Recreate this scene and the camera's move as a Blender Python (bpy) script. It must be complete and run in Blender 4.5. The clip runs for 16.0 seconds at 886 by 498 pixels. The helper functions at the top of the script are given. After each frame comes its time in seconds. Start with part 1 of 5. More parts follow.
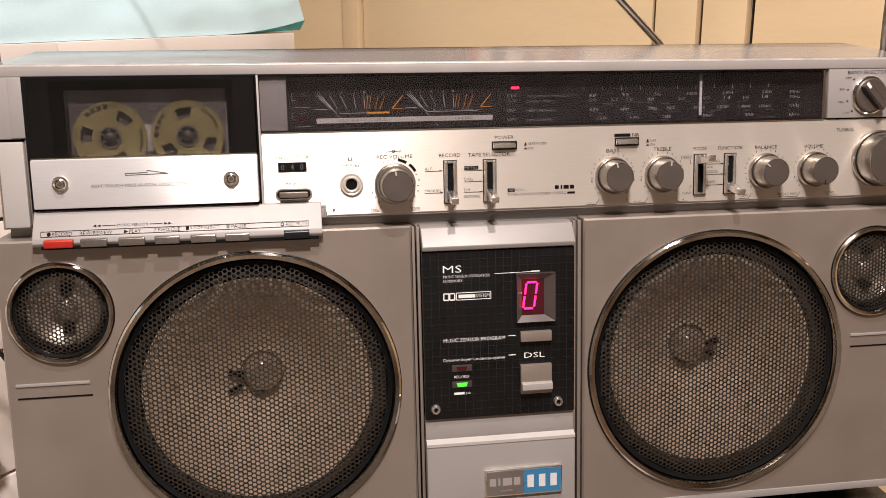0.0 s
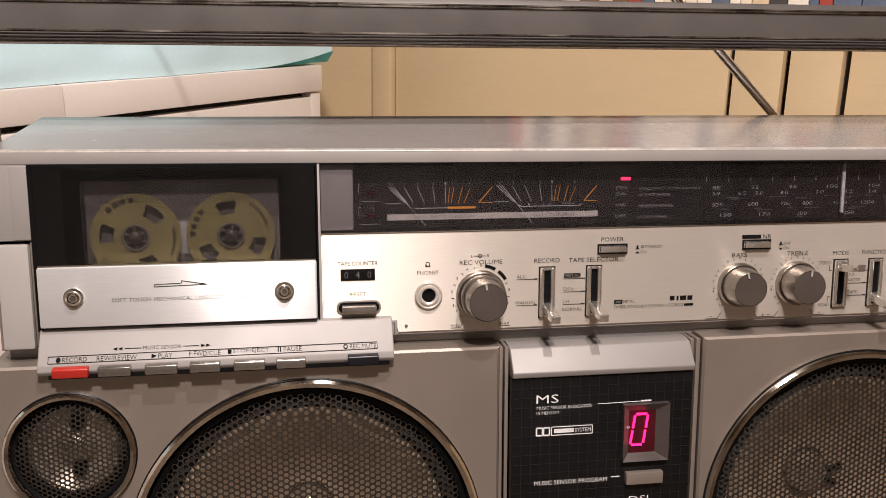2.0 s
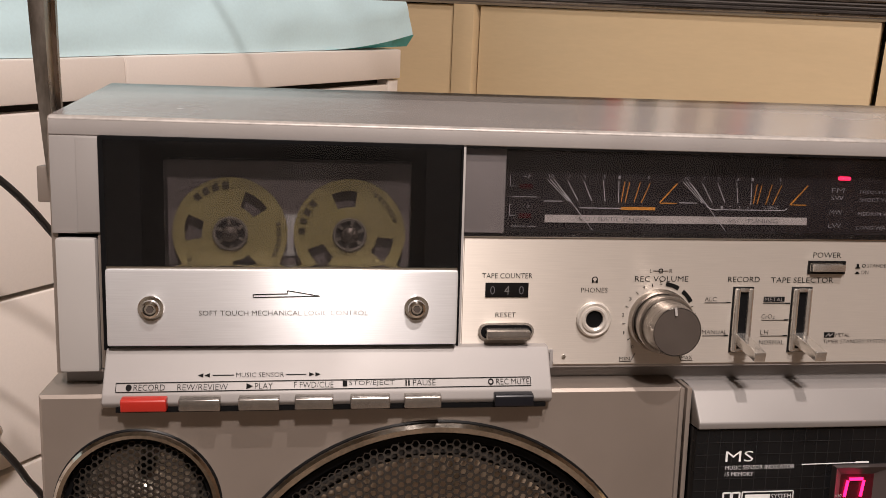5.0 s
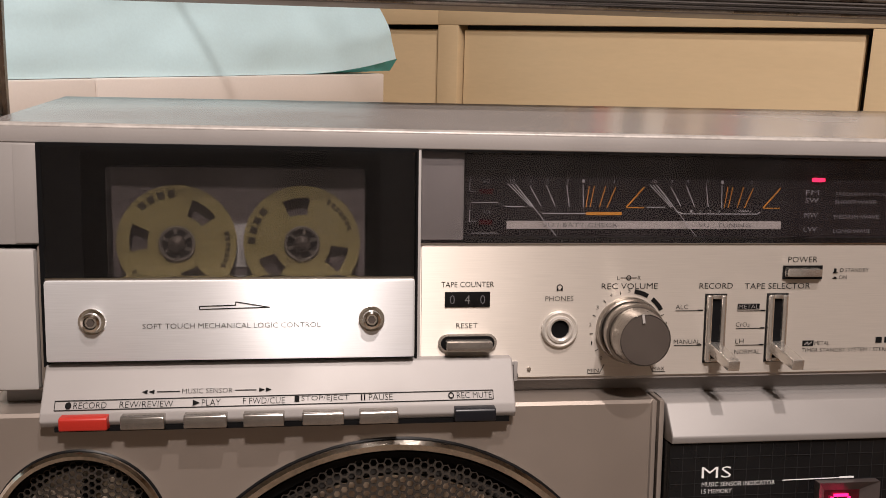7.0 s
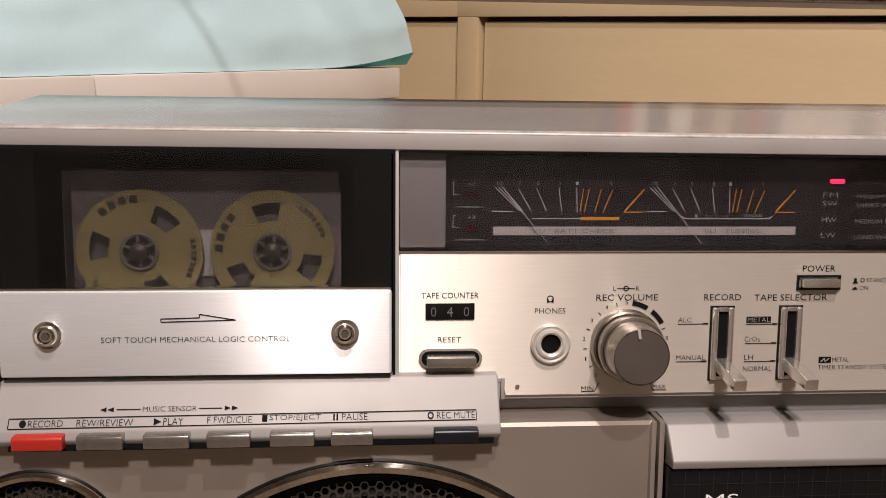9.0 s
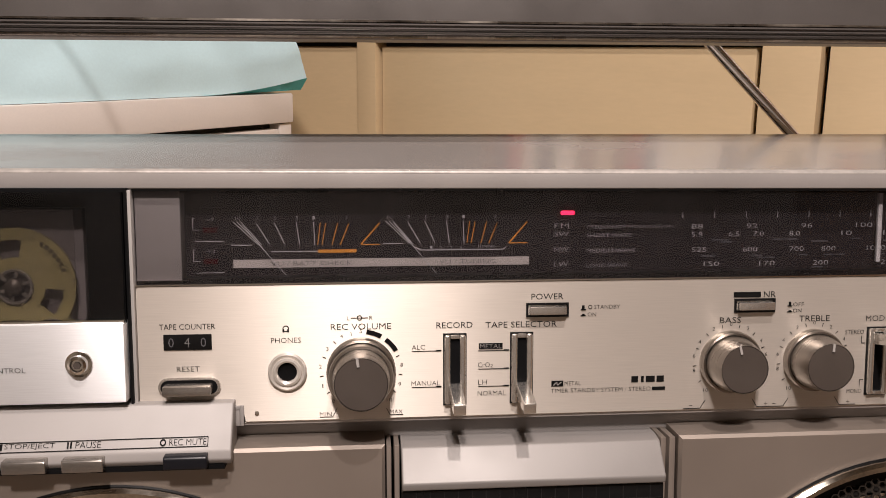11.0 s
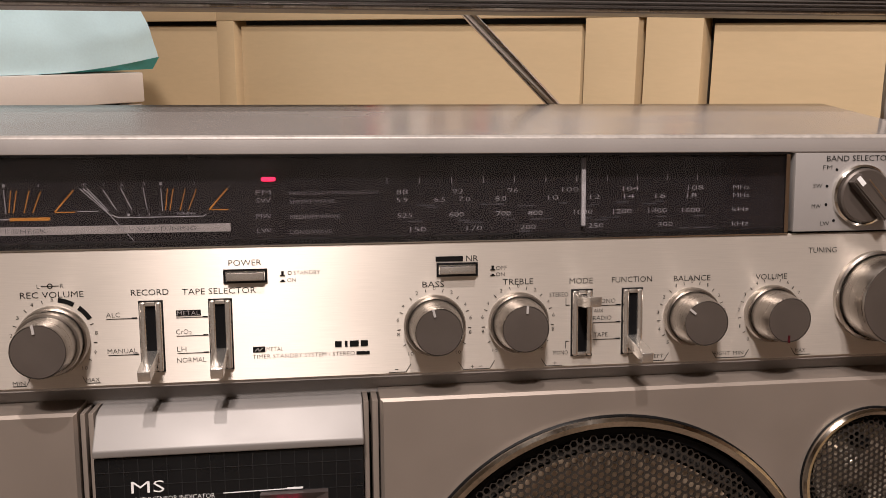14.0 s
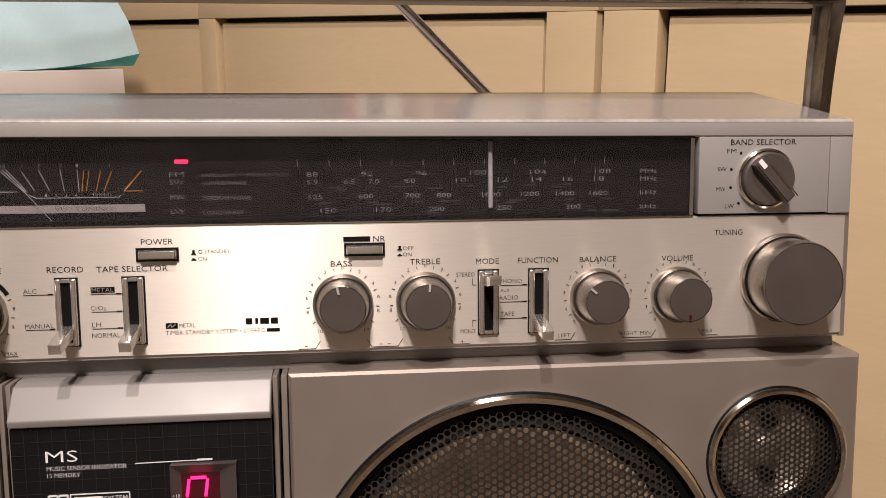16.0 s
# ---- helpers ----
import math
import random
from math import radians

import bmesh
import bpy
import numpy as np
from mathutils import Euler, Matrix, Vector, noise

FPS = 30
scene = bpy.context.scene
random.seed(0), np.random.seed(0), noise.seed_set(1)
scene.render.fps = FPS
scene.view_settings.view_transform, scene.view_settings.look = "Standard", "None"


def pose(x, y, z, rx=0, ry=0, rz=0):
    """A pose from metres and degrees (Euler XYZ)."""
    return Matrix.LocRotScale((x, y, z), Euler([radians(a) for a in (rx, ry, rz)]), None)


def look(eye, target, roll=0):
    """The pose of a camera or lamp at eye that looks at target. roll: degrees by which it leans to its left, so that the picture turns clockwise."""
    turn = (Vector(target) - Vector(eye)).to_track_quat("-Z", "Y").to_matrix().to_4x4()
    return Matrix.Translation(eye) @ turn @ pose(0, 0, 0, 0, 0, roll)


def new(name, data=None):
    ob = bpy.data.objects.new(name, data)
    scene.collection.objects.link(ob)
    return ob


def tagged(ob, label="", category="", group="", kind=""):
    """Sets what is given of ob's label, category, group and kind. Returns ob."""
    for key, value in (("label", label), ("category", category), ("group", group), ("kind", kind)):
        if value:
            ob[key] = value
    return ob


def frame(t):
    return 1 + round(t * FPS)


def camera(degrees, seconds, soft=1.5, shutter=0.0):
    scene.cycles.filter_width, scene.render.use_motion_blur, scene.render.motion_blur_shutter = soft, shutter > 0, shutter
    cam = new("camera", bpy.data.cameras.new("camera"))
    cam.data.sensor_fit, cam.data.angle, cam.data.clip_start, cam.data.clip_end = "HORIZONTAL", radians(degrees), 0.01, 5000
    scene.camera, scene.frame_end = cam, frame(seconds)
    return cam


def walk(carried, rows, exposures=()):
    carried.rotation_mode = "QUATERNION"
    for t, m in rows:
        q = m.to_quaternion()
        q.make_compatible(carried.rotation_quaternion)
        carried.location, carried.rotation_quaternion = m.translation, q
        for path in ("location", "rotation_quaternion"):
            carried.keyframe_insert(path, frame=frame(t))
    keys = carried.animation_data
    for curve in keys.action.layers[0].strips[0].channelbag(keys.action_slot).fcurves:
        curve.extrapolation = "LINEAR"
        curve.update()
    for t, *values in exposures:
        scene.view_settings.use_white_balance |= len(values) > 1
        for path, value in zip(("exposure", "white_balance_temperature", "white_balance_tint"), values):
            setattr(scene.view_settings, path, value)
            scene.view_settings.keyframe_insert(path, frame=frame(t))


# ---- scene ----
cam = camera(53.1, 16.0, 0.9)
# the stereo's front leans back by this turn; the path is given in the frame of that front
LEAN = pose(0, 0, 0, -6.2, 0, 0)
PATH = [
    (0, (-0.02158, -0.51345, 0.24360), (0.26051, 1.44074, -0.07512), -1.196),
    (0.5, (-0.04201, -0.50764, 0.27003), (0.25316, 1.44479, -0.04762), -0.817),
    (1, (-0.04717, -0.47805, 0.27005), (0.24116, 1.47383, -0.05713), -0.871),
    (1.5, (-0.04646, -0.43427, 0.27619), (0.25624, 1.51220, -0.06965), -0.627),
    (2, (-0.05752, -0.40671, 0.29033), (0.25147, 1.54195, -0.03717), -0.012),
    (2.5, (-0.07883, -0.37630, 0.29506), (0.22614, 1.56942, -0.05301), 0.717),
    (3, (-0.08703, -0.35323, 0.29723), (0.13040, 1.60739, -0.03250), 0.463),
    (3.5, (-0.10067, -0.32608, 0.29514), (0.14142, 1.63273, -0.02806), 1.121),
    (4, (-0.09743, -0.30880, 0.29073), (0.16250, 1.64297, -0.06002), 1.540),
    (4.2, (-0.09770, -0.30898, 0.28833), (0.15968, 1.64191, -0.06913), 1.720),
    (6.3, (-0.08803, -0.31565, 0.26210), (0.14927, 1.65744, 0.03716), 1.070),
    (6.5, (-0.08372, -0.31334, 0.26284), (0.15275, 1.65924, 0.03262), 1.021),
    (7, (-0.07909, -0.30248, 0.26457), (0.16241, 1.66903, 0.03039), 0.728),
    (7.5, (-0.07124, -0.28383, 0.26042), (0.14527, 1.68964, 0.01845), 0.561),
    (8, (-0.07091, -0.27915, 0.26466), (0.09203, 1.69840, 0.01423), 0.392),
    (8.2, (-0.07098, -0.27895, 0.26425), (0.08750, 1.69889, 0.01316), 0.424),
    (10.3, (0.00013, -0.29565, 0.27314), (0.14688, 1.68501, 0.03768), 0.334),
    (10.5, (0.00984, -0.29792, 0.27326), (0.16326, 1.68375, 0.05088), 0.233),
    (11, (0.02727, -0.30149, 0.27483), (0.20057, 1.67904, 0.05689), -0.103),
    (11.5, (0.04376, -0.30220, 0.27184), (0.23352, 1.67584, 0.04529), -0.225),
    (12, (0.05790, -0.30133, 0.27187), (0.25058, 1.67556, 0.03776), -0.237),
    (12.5, (0.06777, -0.30046, 0.27182), (0.24296, 1.67729, 0.03136), -0.246),
    (13, (0.08851, -0.30630, 0.27237), (0.31826, 1.66628, 0.03549), -0.110),
    (13.5, (0.10380, -0.30788, 0.27028), (0.36961, 1.65935, 0.02669), -0.270),
    (14, (0.11780, -0.31373, 0.26709), (0.38321, 1.65316, 0.02030), -0.415),
    (14.5, (0.13043, -0.31822, 0.26270), (0.37475, 1.65133, 0.01541), -0.570),
    (15, (0.14368, -0.32126, 0.26082), (0.37952, 1.64957, 0.01549), -0.639),
    (15.5, (0.14884, -0.32779, 0.26198), (0.37592, 1.64444, 0.01960), -0.503),
    (16, (0.15828, -0.32930, 0.25983), (0.37608, 1.64419, 0.01921), -0.463),
]
EXPOSURES = [(0, 0.36), (1, 0.15), (2, 0.08), (3, -0.08), (4, -0.10), (13, -0.10), (14.5, -0.04), (16, -0.02)]
walk(cam, [(t, LEAN @ look(eye, target, roll)) for t, eye, target, roll in PATH], EXPOSURES)

# ---- world and light ----
world = bpy.data.worlds.new("room_world")
scene.world = world
world.use_nodes = True
world.node_tree.nodes["Background"].inputs[0].default_value = (1.0, 0.92, 0.84, 1)
world.node_tree.nodes["Background"].inputs[1].default_value = 0.05


def lamp(name, x, y, z, watts, size, colour, aim=(0, 0, 0)):
    data = bpy.data.lights.new(name, "AREA")
    data.shape, data.size, data.energy, data.color = "DISK", size, watts, colour
    ob = new(name, data)
    ob.matrix_world = look((x, y, z), aim)
    return ob


CEIL, FLOOR, TABLE = 1.62, -0.76, -0.020
LAMPS = ((0.12, -0.46, 13.0, 0.03), (-0.05, -0.96, 36.0, 0.15))
for x, y, watts, size in LAMPS:
    lamp("ceiling_lamp_light", x, y, CEIL - 0.13, watts, size, (1.0, 0.875, 0.82), (x, y + 0.01, 0))


# ---- materials ----
def mat(name, base, rough=0.5, metal=0.0, scale=60.0, vary=0.10, fine=900.0, bump=0.05, stretch=(1, 1, 1), spread=0.06,
        aniso=0.0, ior=1.5, coat=0.0, island=0.0, depth=0.0003):
    m = bpy.data.materials.new(name)
    m.use_nodes = True
    n, l = m.node_tree.nodes, m.node_tree.links
    p = n["Principled BSDF"]
    p.inputs["Metallic"].default_value = metal
    p.inputs["IOR"].default_value = ior
    p.inputs["Coat Weight"].default_value = coat
    co = n.new("ShaderNodeTexCoord")
    mp = n.new("ShaderNodeMapping")
    mp.inputs["Scale"].default_value = stretch
    l.new(co.outputs["Object"], mp.inputs[0])
    big, small = n.new("ShaderNodeTexNoise"), n.new("ShaderNodeTexNoise")
    big.inputs["Scale"].default_value, small.inputs["Scale"].default_value = scale, fine
    big.inputs["Detail"].default_value, small.inputs["Detail"].default_value = 4, 3
    l.new(mp.outputs[0], big.inputs["Vector"])
    l.new(mp.outputs[0], small.inputs["Vector"])
    add = n.new("ShaderNodeMath")
    add.operation = "MULTIPLY_ADD"
    l.new(small.outputs[0], add.inputs[0])
    add.inputs[1].default_value = 0.6
    l.new(big.outputs[0], add.inputs[2])
    mix = n.new("ShaderNodeMix")
    mix.data_type = "RGBA"
    lo = [max(0, c * (1 - vary)) for c in base]
    hi = [min(1, c * (1 + vary)) for c in base]
    mix.inputs[6].default_value, mix.inputs[7].default_value = (*lo, 1), (*hi, 1)
    rng = n.new("ShaderNodeMapRange")
    rng.inputs[1].default_value, rng.inputs[2].default_value = 0.45, 1.15
    l.new(add.outputs[0], rng.inputs[0])
    l.new(rng.outputs[0], mix.inputs[0])
    l.new(mix.outputs[2], p.inputs["Base Color"])
    r2 = n.new("ShaderNodeMapRange")
    r2.inputs[1].default_value, r2.inputs[2].default_value = 0.3, 0.7
    r2.inputs[3].default_value, r2.inputs[4].default_value = max(0.02, rough - spread), rough + spread
    l.new(big.outputs[0], r2.inputs[0])
    l.new(r2.outputs[0], p.inputs["Roughness"])
    if bump:
        b = n.new("ShaderNodeBump")
        b.inputs["Strength"].default_value, b.inputs["Distance"].default_value = bump, depth
        l.new(add.outputs[0], b.inputs["Height"])
        l.new(b.outputs[0], p.inputs["Normal"])
    if aniso:
        p.inputs["Anisotropic"].default_value = aniso
        t = n.new("ShaderNodeCombineXYZ")
        t.inputs[2].default_value = 1.0
        l.new(t.outputs[0], p.inputs["Tangent"])
    return m


def brushed(name, base, share, alpha=0.18, aniso=0.64, body=0.80):
    """Metal brushed along x: a highlight narrow across and drawn out upright, over a dull body."""
    m = bpy.data.materials.new(name)
    m.use_nodes = True
    n, l = m.node_tree.nodes, m.node_tree.links
    n.remove(n["Principled BSDF"])
    co, mp, big, fine, rng, rr, bp = (n.new(k) for k in ("ShaderNodeTexCoord", "ShaderNodeMapping", "ShaderNodeTexNoise", "ShaderNodeTexNoise", "ShaderNodeMapRange", "ShaderNodeMapRange", "ShaderNodeBump"))
    l.new(co.outputs["Object"], mp.inputs[0])
    mp.inputs["Scale"].default_value = (0.5, 30, 30)
    big.inputs["Scale"].default_value, fine.inputs["Scale"].default_value = 22, 160
    big.inputs["Detail"].default_value, fine.inputs["Detail"].default_value = 3, 4
    l.new(co.outputs["Object"], big.inputs["Vector"])
    l.new(mp.outputs[0], fine.inputs["Vector"])
    mix = n.new("ShaderNodeMix")
    mix.data_type = "RGBA"
    mix.inputs[6].default_value, mix.inputs[7].default_value = (*[c * 0.95 for c in base], 1), (*[min(1, c * 1.04) for c in base], 1)
    rng.inputs[1].default_value, rng.inputs[2].default_value = 0.3, 0.7
    l.new(fine.outputs[0], rng.inputs[0])
    l.new(rng.outputs[0], mix.inputs[0])
    gl, df, sh = n.new("ShaderNodeBsdfAnisotropic"), n.new("ShaderNodeBsdfDiffuse"), n.new("ShaderNodeMixShader")
    tan = n.new("ShaderNodeCombineXYZ")
    tan.inputs[0].default_value = 1.0
    l.new(tan.outputs[0], gl.inputs["Tangent"])
    gl.inputs["Anisotropy"].default_value = aniso
    rr.inputs[1].default_value, rr.inputs[2].default_value = 0.3, 0.7
    rr.inputs[3].default_value, rr.inputs[4].default_value = math.sqrt(alpha) * 0.93, math.sqrt(alpha) * 1.07
    l.new(big.outputs[0], rr.inputs[0])
    l.new(rr.outputs[0], gl.inputs["Roughness"])
    bp.inputs["Strength"].default_value, bp.inputs["Distance"].default_value = 0.03, 0.0003
    l.new(fine.outputs[0], bp.inputs["Height"])
    l.new(bp.outputs[0], gl.inputs["Normal"])
    l.new(mix.outputs[2], gl.inputs["Color"])
    dull = n.new("ShaderNodeMix")
    dull.data_type, dull.blend_type = "RGBA", "MULTIPLY"
    dull.inputs[0].default_value = 1.0
    dull.inputs[7].default_value = (body, body, body, 1)
    l.new(mix.outputs[2], dull.inputs[6])
    l.new(dull.outputs[2], df.inputs["Color"])
    sh.inputs[0].default_value = share
    l.new(df.outputs[0], sh.inputs[1])
    l.new(gl.outputs[0], sh.inputs[2])
    l.new(sh.outputs[0], n["Material Output"].inputs[0])
    return m


def glow(name, colour, strength):
    m = bpy.data.materials.new(name)
    m.use_nodes = True
    p = m.node_tree.nodes["Principled BSDF"]
    p.inputs["Base Color"].default_value = (*colour, 1)
    p.inputs["Emission Color"].default_value = (*colour, 1)
    p.inputs["Emission Strength"].default_value = strength
    return m


def pane_mat(name, tint, rough, ior=1.45, haze=0.0, haze_colour=(0.6, 0.6, 0.62), size=28.0):
    """A clear or tinted pane with a patchy pale haze of scuffs and reflected light mixed in."""
    m = bpy.data.materials.new(name)
    m.use_nodes = True
    n, l = m.node_tree.nodes, m.node_tree.links
    n.remove(n["Principled BSDF"])
    tr, gl, fr, mx = (n.new(k) for k in ("ShaderNodeBsdfTransparent", "ShaderNodeBsdfGlossy", "ShaderNodeFresnel", "ShaderNodeMixShader"))
    tr.inputs[0].default_value = (*tint, 1)
    gl.inputs["Roughness"].default_value = rough
    fr.inputs[0].default_value = ior
    l.new(fr.outputs[0], mx.inputs[0])
    l.new(tr.outputs[0], mx.inputs[1])
    l.new(gl.outputs[0], mx.inputs[2])
    df, co, no, no2, pr, mr, m2 = (n.new(k) for k in ("ShaderNodeBsdfDiffuse", "ShaderNodeTexCoord", "ShaderNodeTexNoise", "ShaderNodeTexNoise", "ShaderNodeMath", "ShaderNodeMapRange", "ShaderNodeMixShader"))
    df.inputs[0].default_value = (*haze_colour, 1)
    no.inputs["Scale"].default_value, no2.inputs["Scale"].default_value = size, size * 5
    for k in (no, no2):
        k.inputs["Detail"].default_value = 4
        l.new(co.outputs["Object"], k.inputs["Vector"])
    pr.operation = "MULTIPLY"
    l.new(no.outputs[0], pr.inputs[0])
    l.new(no2.outputs[0], pr.inputs[1])
    mr.inputs[1].default_value, mr.inputs[2].default_value = 0.10, 0.42
    mr.inputs[3].default_value, mr.inputs[4].default_value = haze * 0.15, haze
    l.new(pr.outputs[0], mr.inputs[0])
    l.new(mr.outputs[0], m2.inputs[0])
    l.new(mx.outputs[0], m2.inputs[1])
    l.new(df.outputs[0], m2.inputs[2])
    l.new(m2.outputs[0], n["Material Output"].inputs[0])
    return m


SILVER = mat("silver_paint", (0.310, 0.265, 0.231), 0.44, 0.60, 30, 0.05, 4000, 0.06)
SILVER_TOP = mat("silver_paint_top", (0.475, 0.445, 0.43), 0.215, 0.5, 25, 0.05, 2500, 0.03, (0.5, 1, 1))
LIP = mat("silver_lip", (0.375, 0.350, 0.338), 0.42, 0.25, 30, 0.06, 2500, 0.05)
WORNEDGE = mat("worn_bright_edge", (0.42, 0.39, 0.365), 0.45, 0.2, 70, 0.35, 500, 0.05)
BRUSHED = brushed("brushed_aluminium", (0.695, 0.640, 0.580), 0.50, body=0.88)
DOORMET = brushed("brushed_door_plate", (0.90, 0.91, 0.93), 0.50)
LIGHTSIL = mat("light_silver", (0.295, 0.277, 0.268), 0.50, 0.1, 30, 0.04, 3000, 0.05)
KNOB_SIDE = mat("spun_aluminium", (0.45, 0.415, 0.38), 0.31, 1.0, 60, 0.12, 600, 0.08, (1, 30, 1))
ENDCAP = mat("pale_end_cap", (0.42, 0.40, 0.385), 0.45, 0.1, 30, 0.04, 3000, 0.05)
BROWNWALL = mat("brown_wall", (0.30, 0.20, 0.13), 0.7, 0.0, 5, 0.1, 200, 0.2, depth=0.002)
FAINT = mat("faint_print", (0.15, 0.15, 0.15), 0.6, bump=0)
FRAMEMET = mat("satin_frame", (0.72, 0.69, 0.65), 0.22, 0.90, 60, 0.06, 900, 0.04)
KNOB_FACE = mat("grey_knob_face", (0.100, 0.083, 0.073), 0.45, 0.4, 80, 0.08, 2500, 0.05)
KEYMET = mat("polished_key", (0.36, 0.335, 0.31), 0.22, 0.85, 60, 0.25, 700, 0.05)
VISOR = mat("visor_silver", (0.245, 0.230, 0.222), 0.46, 0.15, 30, 0.05, 3000, 0.05)
CHROME = mat("chrome", (0.86, 0.84, 0.80), 0.10, 1.0, 60, 0.05, 800, 0.02)
SOCKET = mat("pale_socket_ring", (0.66, 0.62, 0.57), 0.32, 0.45, 60, 0.06, 900, 0.04)
# speaker rings: patchy reflections are put into the chrome's mottled colour
RINGMET = mat("mottled_chrome", (0.44, 0.405, 0.36), 0.09, 1.0, 55, 0.40, 900, 0.10, (1, 1, 1), 0.06)
BLACK = mat("black_plastic", (0.006, 0.006, 0.0065), 0.30, 0.0, 50, 0.3, 2000, 0.04, ior=1.35)
MATTBLACK = mat("matt_black", (0.004, 0.004, 0.0045), 0.7, 0.0, 50, 0.3, 2000, 0.05, ior=1.2)
GRILLE = mat("grille_metal", (0.078, 0.068, 0.059), 0.28, 0.75, 80, 0.2, 2000, 0.05)
CONE = mat("paper_cone", (0.59, 0.462, 0.345), 0.62, 0.0, 40, 0.15, 1500, 0.3)
CONE_LIGHT = mat("silver_cone", (0.60, 0.52, 0.44), 0.30, 0.55, 40, 0.2, 1500, 0.2)
CAPGLOSS = mat("glossy_cap", (0.50, 0.42, 0.34), 0.07, 0.45, 60, 0.25, 500, 0.5, coat=1.0)
FOAM = mat("black_foam", (0.030, 0.026, 0.023), 0.9, 0.0, 100, 0.3, 2500, 0.4)
DIALBACK = mat("dial_plate", (0.021, 0.018, 0.020), 0.6, 0.0, 12, 0.12, 300, 0, ior=1.2)
# the panes' pale haze is put into the colour, standing in for reflections and scuffs
DIALGLASS = pane_mat("dial_glass", (0.68, 0.66, 0.67), 0.06, 1.50, 0.011, (0.54, 0.50, 0.51), 14.0)
SMOKED = pane_mat("smoked_glass", (0.58, 0.57, 0.565), 0.05, 1.42, 0.0035, (0.52, 0.54, 0.58), 12.0)
CLEARSHELL = pane_mat("clear_shell", (0.86, 0.85, 0.84), 0.05, 1.45, 0.050, (0.52, 0.46, 0.46), 14.0)
CLEARHUB = mat("clear_hub", (0.22, 0.20, 0.18), 0.12, 0.0, 60, 0.2, 900, 0.1)
PRINTK = mat("black_print", (0.006, 0.006, 0.006), 0.8, bump=0, ior=1.2)
PRINTW = mat("white_print", (0.78, 0.78, 0.78), 0.6, bump=0)
PRINTG = mat("grey_print", (0.58, 0.58, 0.60), 0.6, bump=0)
PRINTM = mat("soft_grey_print", (0.42, 0.42, 0.44), 0.6, bump=0)
PRINTD = mat("dim_print", (0.10, 0.10, 0.11), 0.6, bump=0)
PRINTO = mat("orange_print", (0.78, 0.33, 0.04), 0.6, bump=0)
GRIDLINE = mat("grid_print", (0.011, 0.011, 0.012), 0.5, bump=0)
WINDOWGREY = mat("smoky_window_frame", (0.060, 0.048, 0.046), 0.35, 0.1, 60, 0.1, 900, 0.05)
WHITEBAR = mat("cream_scale_bar", (0.55, 0.52, 0.49), 0.6, bump=0)
RED = mat("red_key", (0.38, 0.022, 0.014), 0.35, 0.0, 60, 0.08, 2000, 0.03)
NAVY = mat("dark_blue_key", (0.005, 0.006, 0.010), 0.40, 0.0, 60, 0.1, 2000, 0.03)
YELLOW = mat("yellow_reel", (0.40, 0.34, 0.155), 0.5, 0.2, 60, 0.12, 900, 0.05)
REELINK = mat("reel_ink", (0.05, 0.04, 0.02), 0.6, bump=0)
SHELL = mat("cassette_shell", (0.19, 0.165, 0.17), 0.4, 0.0, 40, 0.15, 900, 0.03)
BADGEBLUE = mat("blue_badge", (0.05, 0.22, 0.42), 0.3, 0.3, 60, 0.1, 900, 0.03)
BADGEGREY = mat("grey_badge", (0.20, 0.18, 0.17), 0.35, 0.5, 60, 0.1, 900, 0.03)
REDLED = glow("red_led", (1.0, 0.02, 0.08), 5.0)
SEGLED = glow("segment_led", (1.0, 0.01, 0.11), 4.0)
GREENLED = glow("green_led", (0.08, 1.0, 0.05), 0.55)
DARKRED = mat("dark_red_window", (0.05, 0.004, 0.008), 0.2, bump=0)
LAMPWIN = mat("lamp_window_grey", (0.045, 0.036, 0.034), 0.4)
HANDLE = mat("handle_grip", (0.115, 0.105, 0.10), 0.42, 0.3, 40, 0.1, 2500, 0.10)
ARMMET = mat("handle_arm_metal", (0.31, 0.28, 0.25), 0.30, 1.0, 45, 0.6, 500, 0.12, (1, 1, 0.35), 0.16)
LAMINATE = mat("white_laminate", (0.79, 0.725, 0.675), 0.38, 0.0, 8, 0.04, 700, 0.03)
BIRCH = mat("pale_birch", (0.60, 0.455, 0.275), 0.45, 0.0, 5, 0.06, 90, 0.04, (1.0, 1.0, 5.0))
DARKGAP = mat("dark_gap", (0.02, 0.016, 0.012), 0.8)
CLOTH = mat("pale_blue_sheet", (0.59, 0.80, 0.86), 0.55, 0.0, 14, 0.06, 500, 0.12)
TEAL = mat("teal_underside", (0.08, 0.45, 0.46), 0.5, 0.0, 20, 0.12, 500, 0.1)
RUBBER = mat("black_rubber", (0.014, 0.013, 0.013), 0.5, 0.0, 60, 0.2, 1500, 0.1)
STEEL = mat("brushed_steel", (0.55, 0.53, 0.50), 0.28, 1.0, 60, 0.08, 800, 0.05)
PLASTER = mat("cream_plaster", (0.56, 0.52, 0.47), 0.85, 0.0, 5, 0.06, 300, 0.2, depth=0.002)
PARQUET = mat("brown_floor", (0.26, 0.20, 0.15), 0.5, 0.0, 6, 0.25, 90, 0.1, (6, 1, 1), depth=0.001)
TABLETOP = mat("black_table", (0.02, 0.018, 0.017), 0.3, 0.0, 20, 0.2, 800, 0.05)


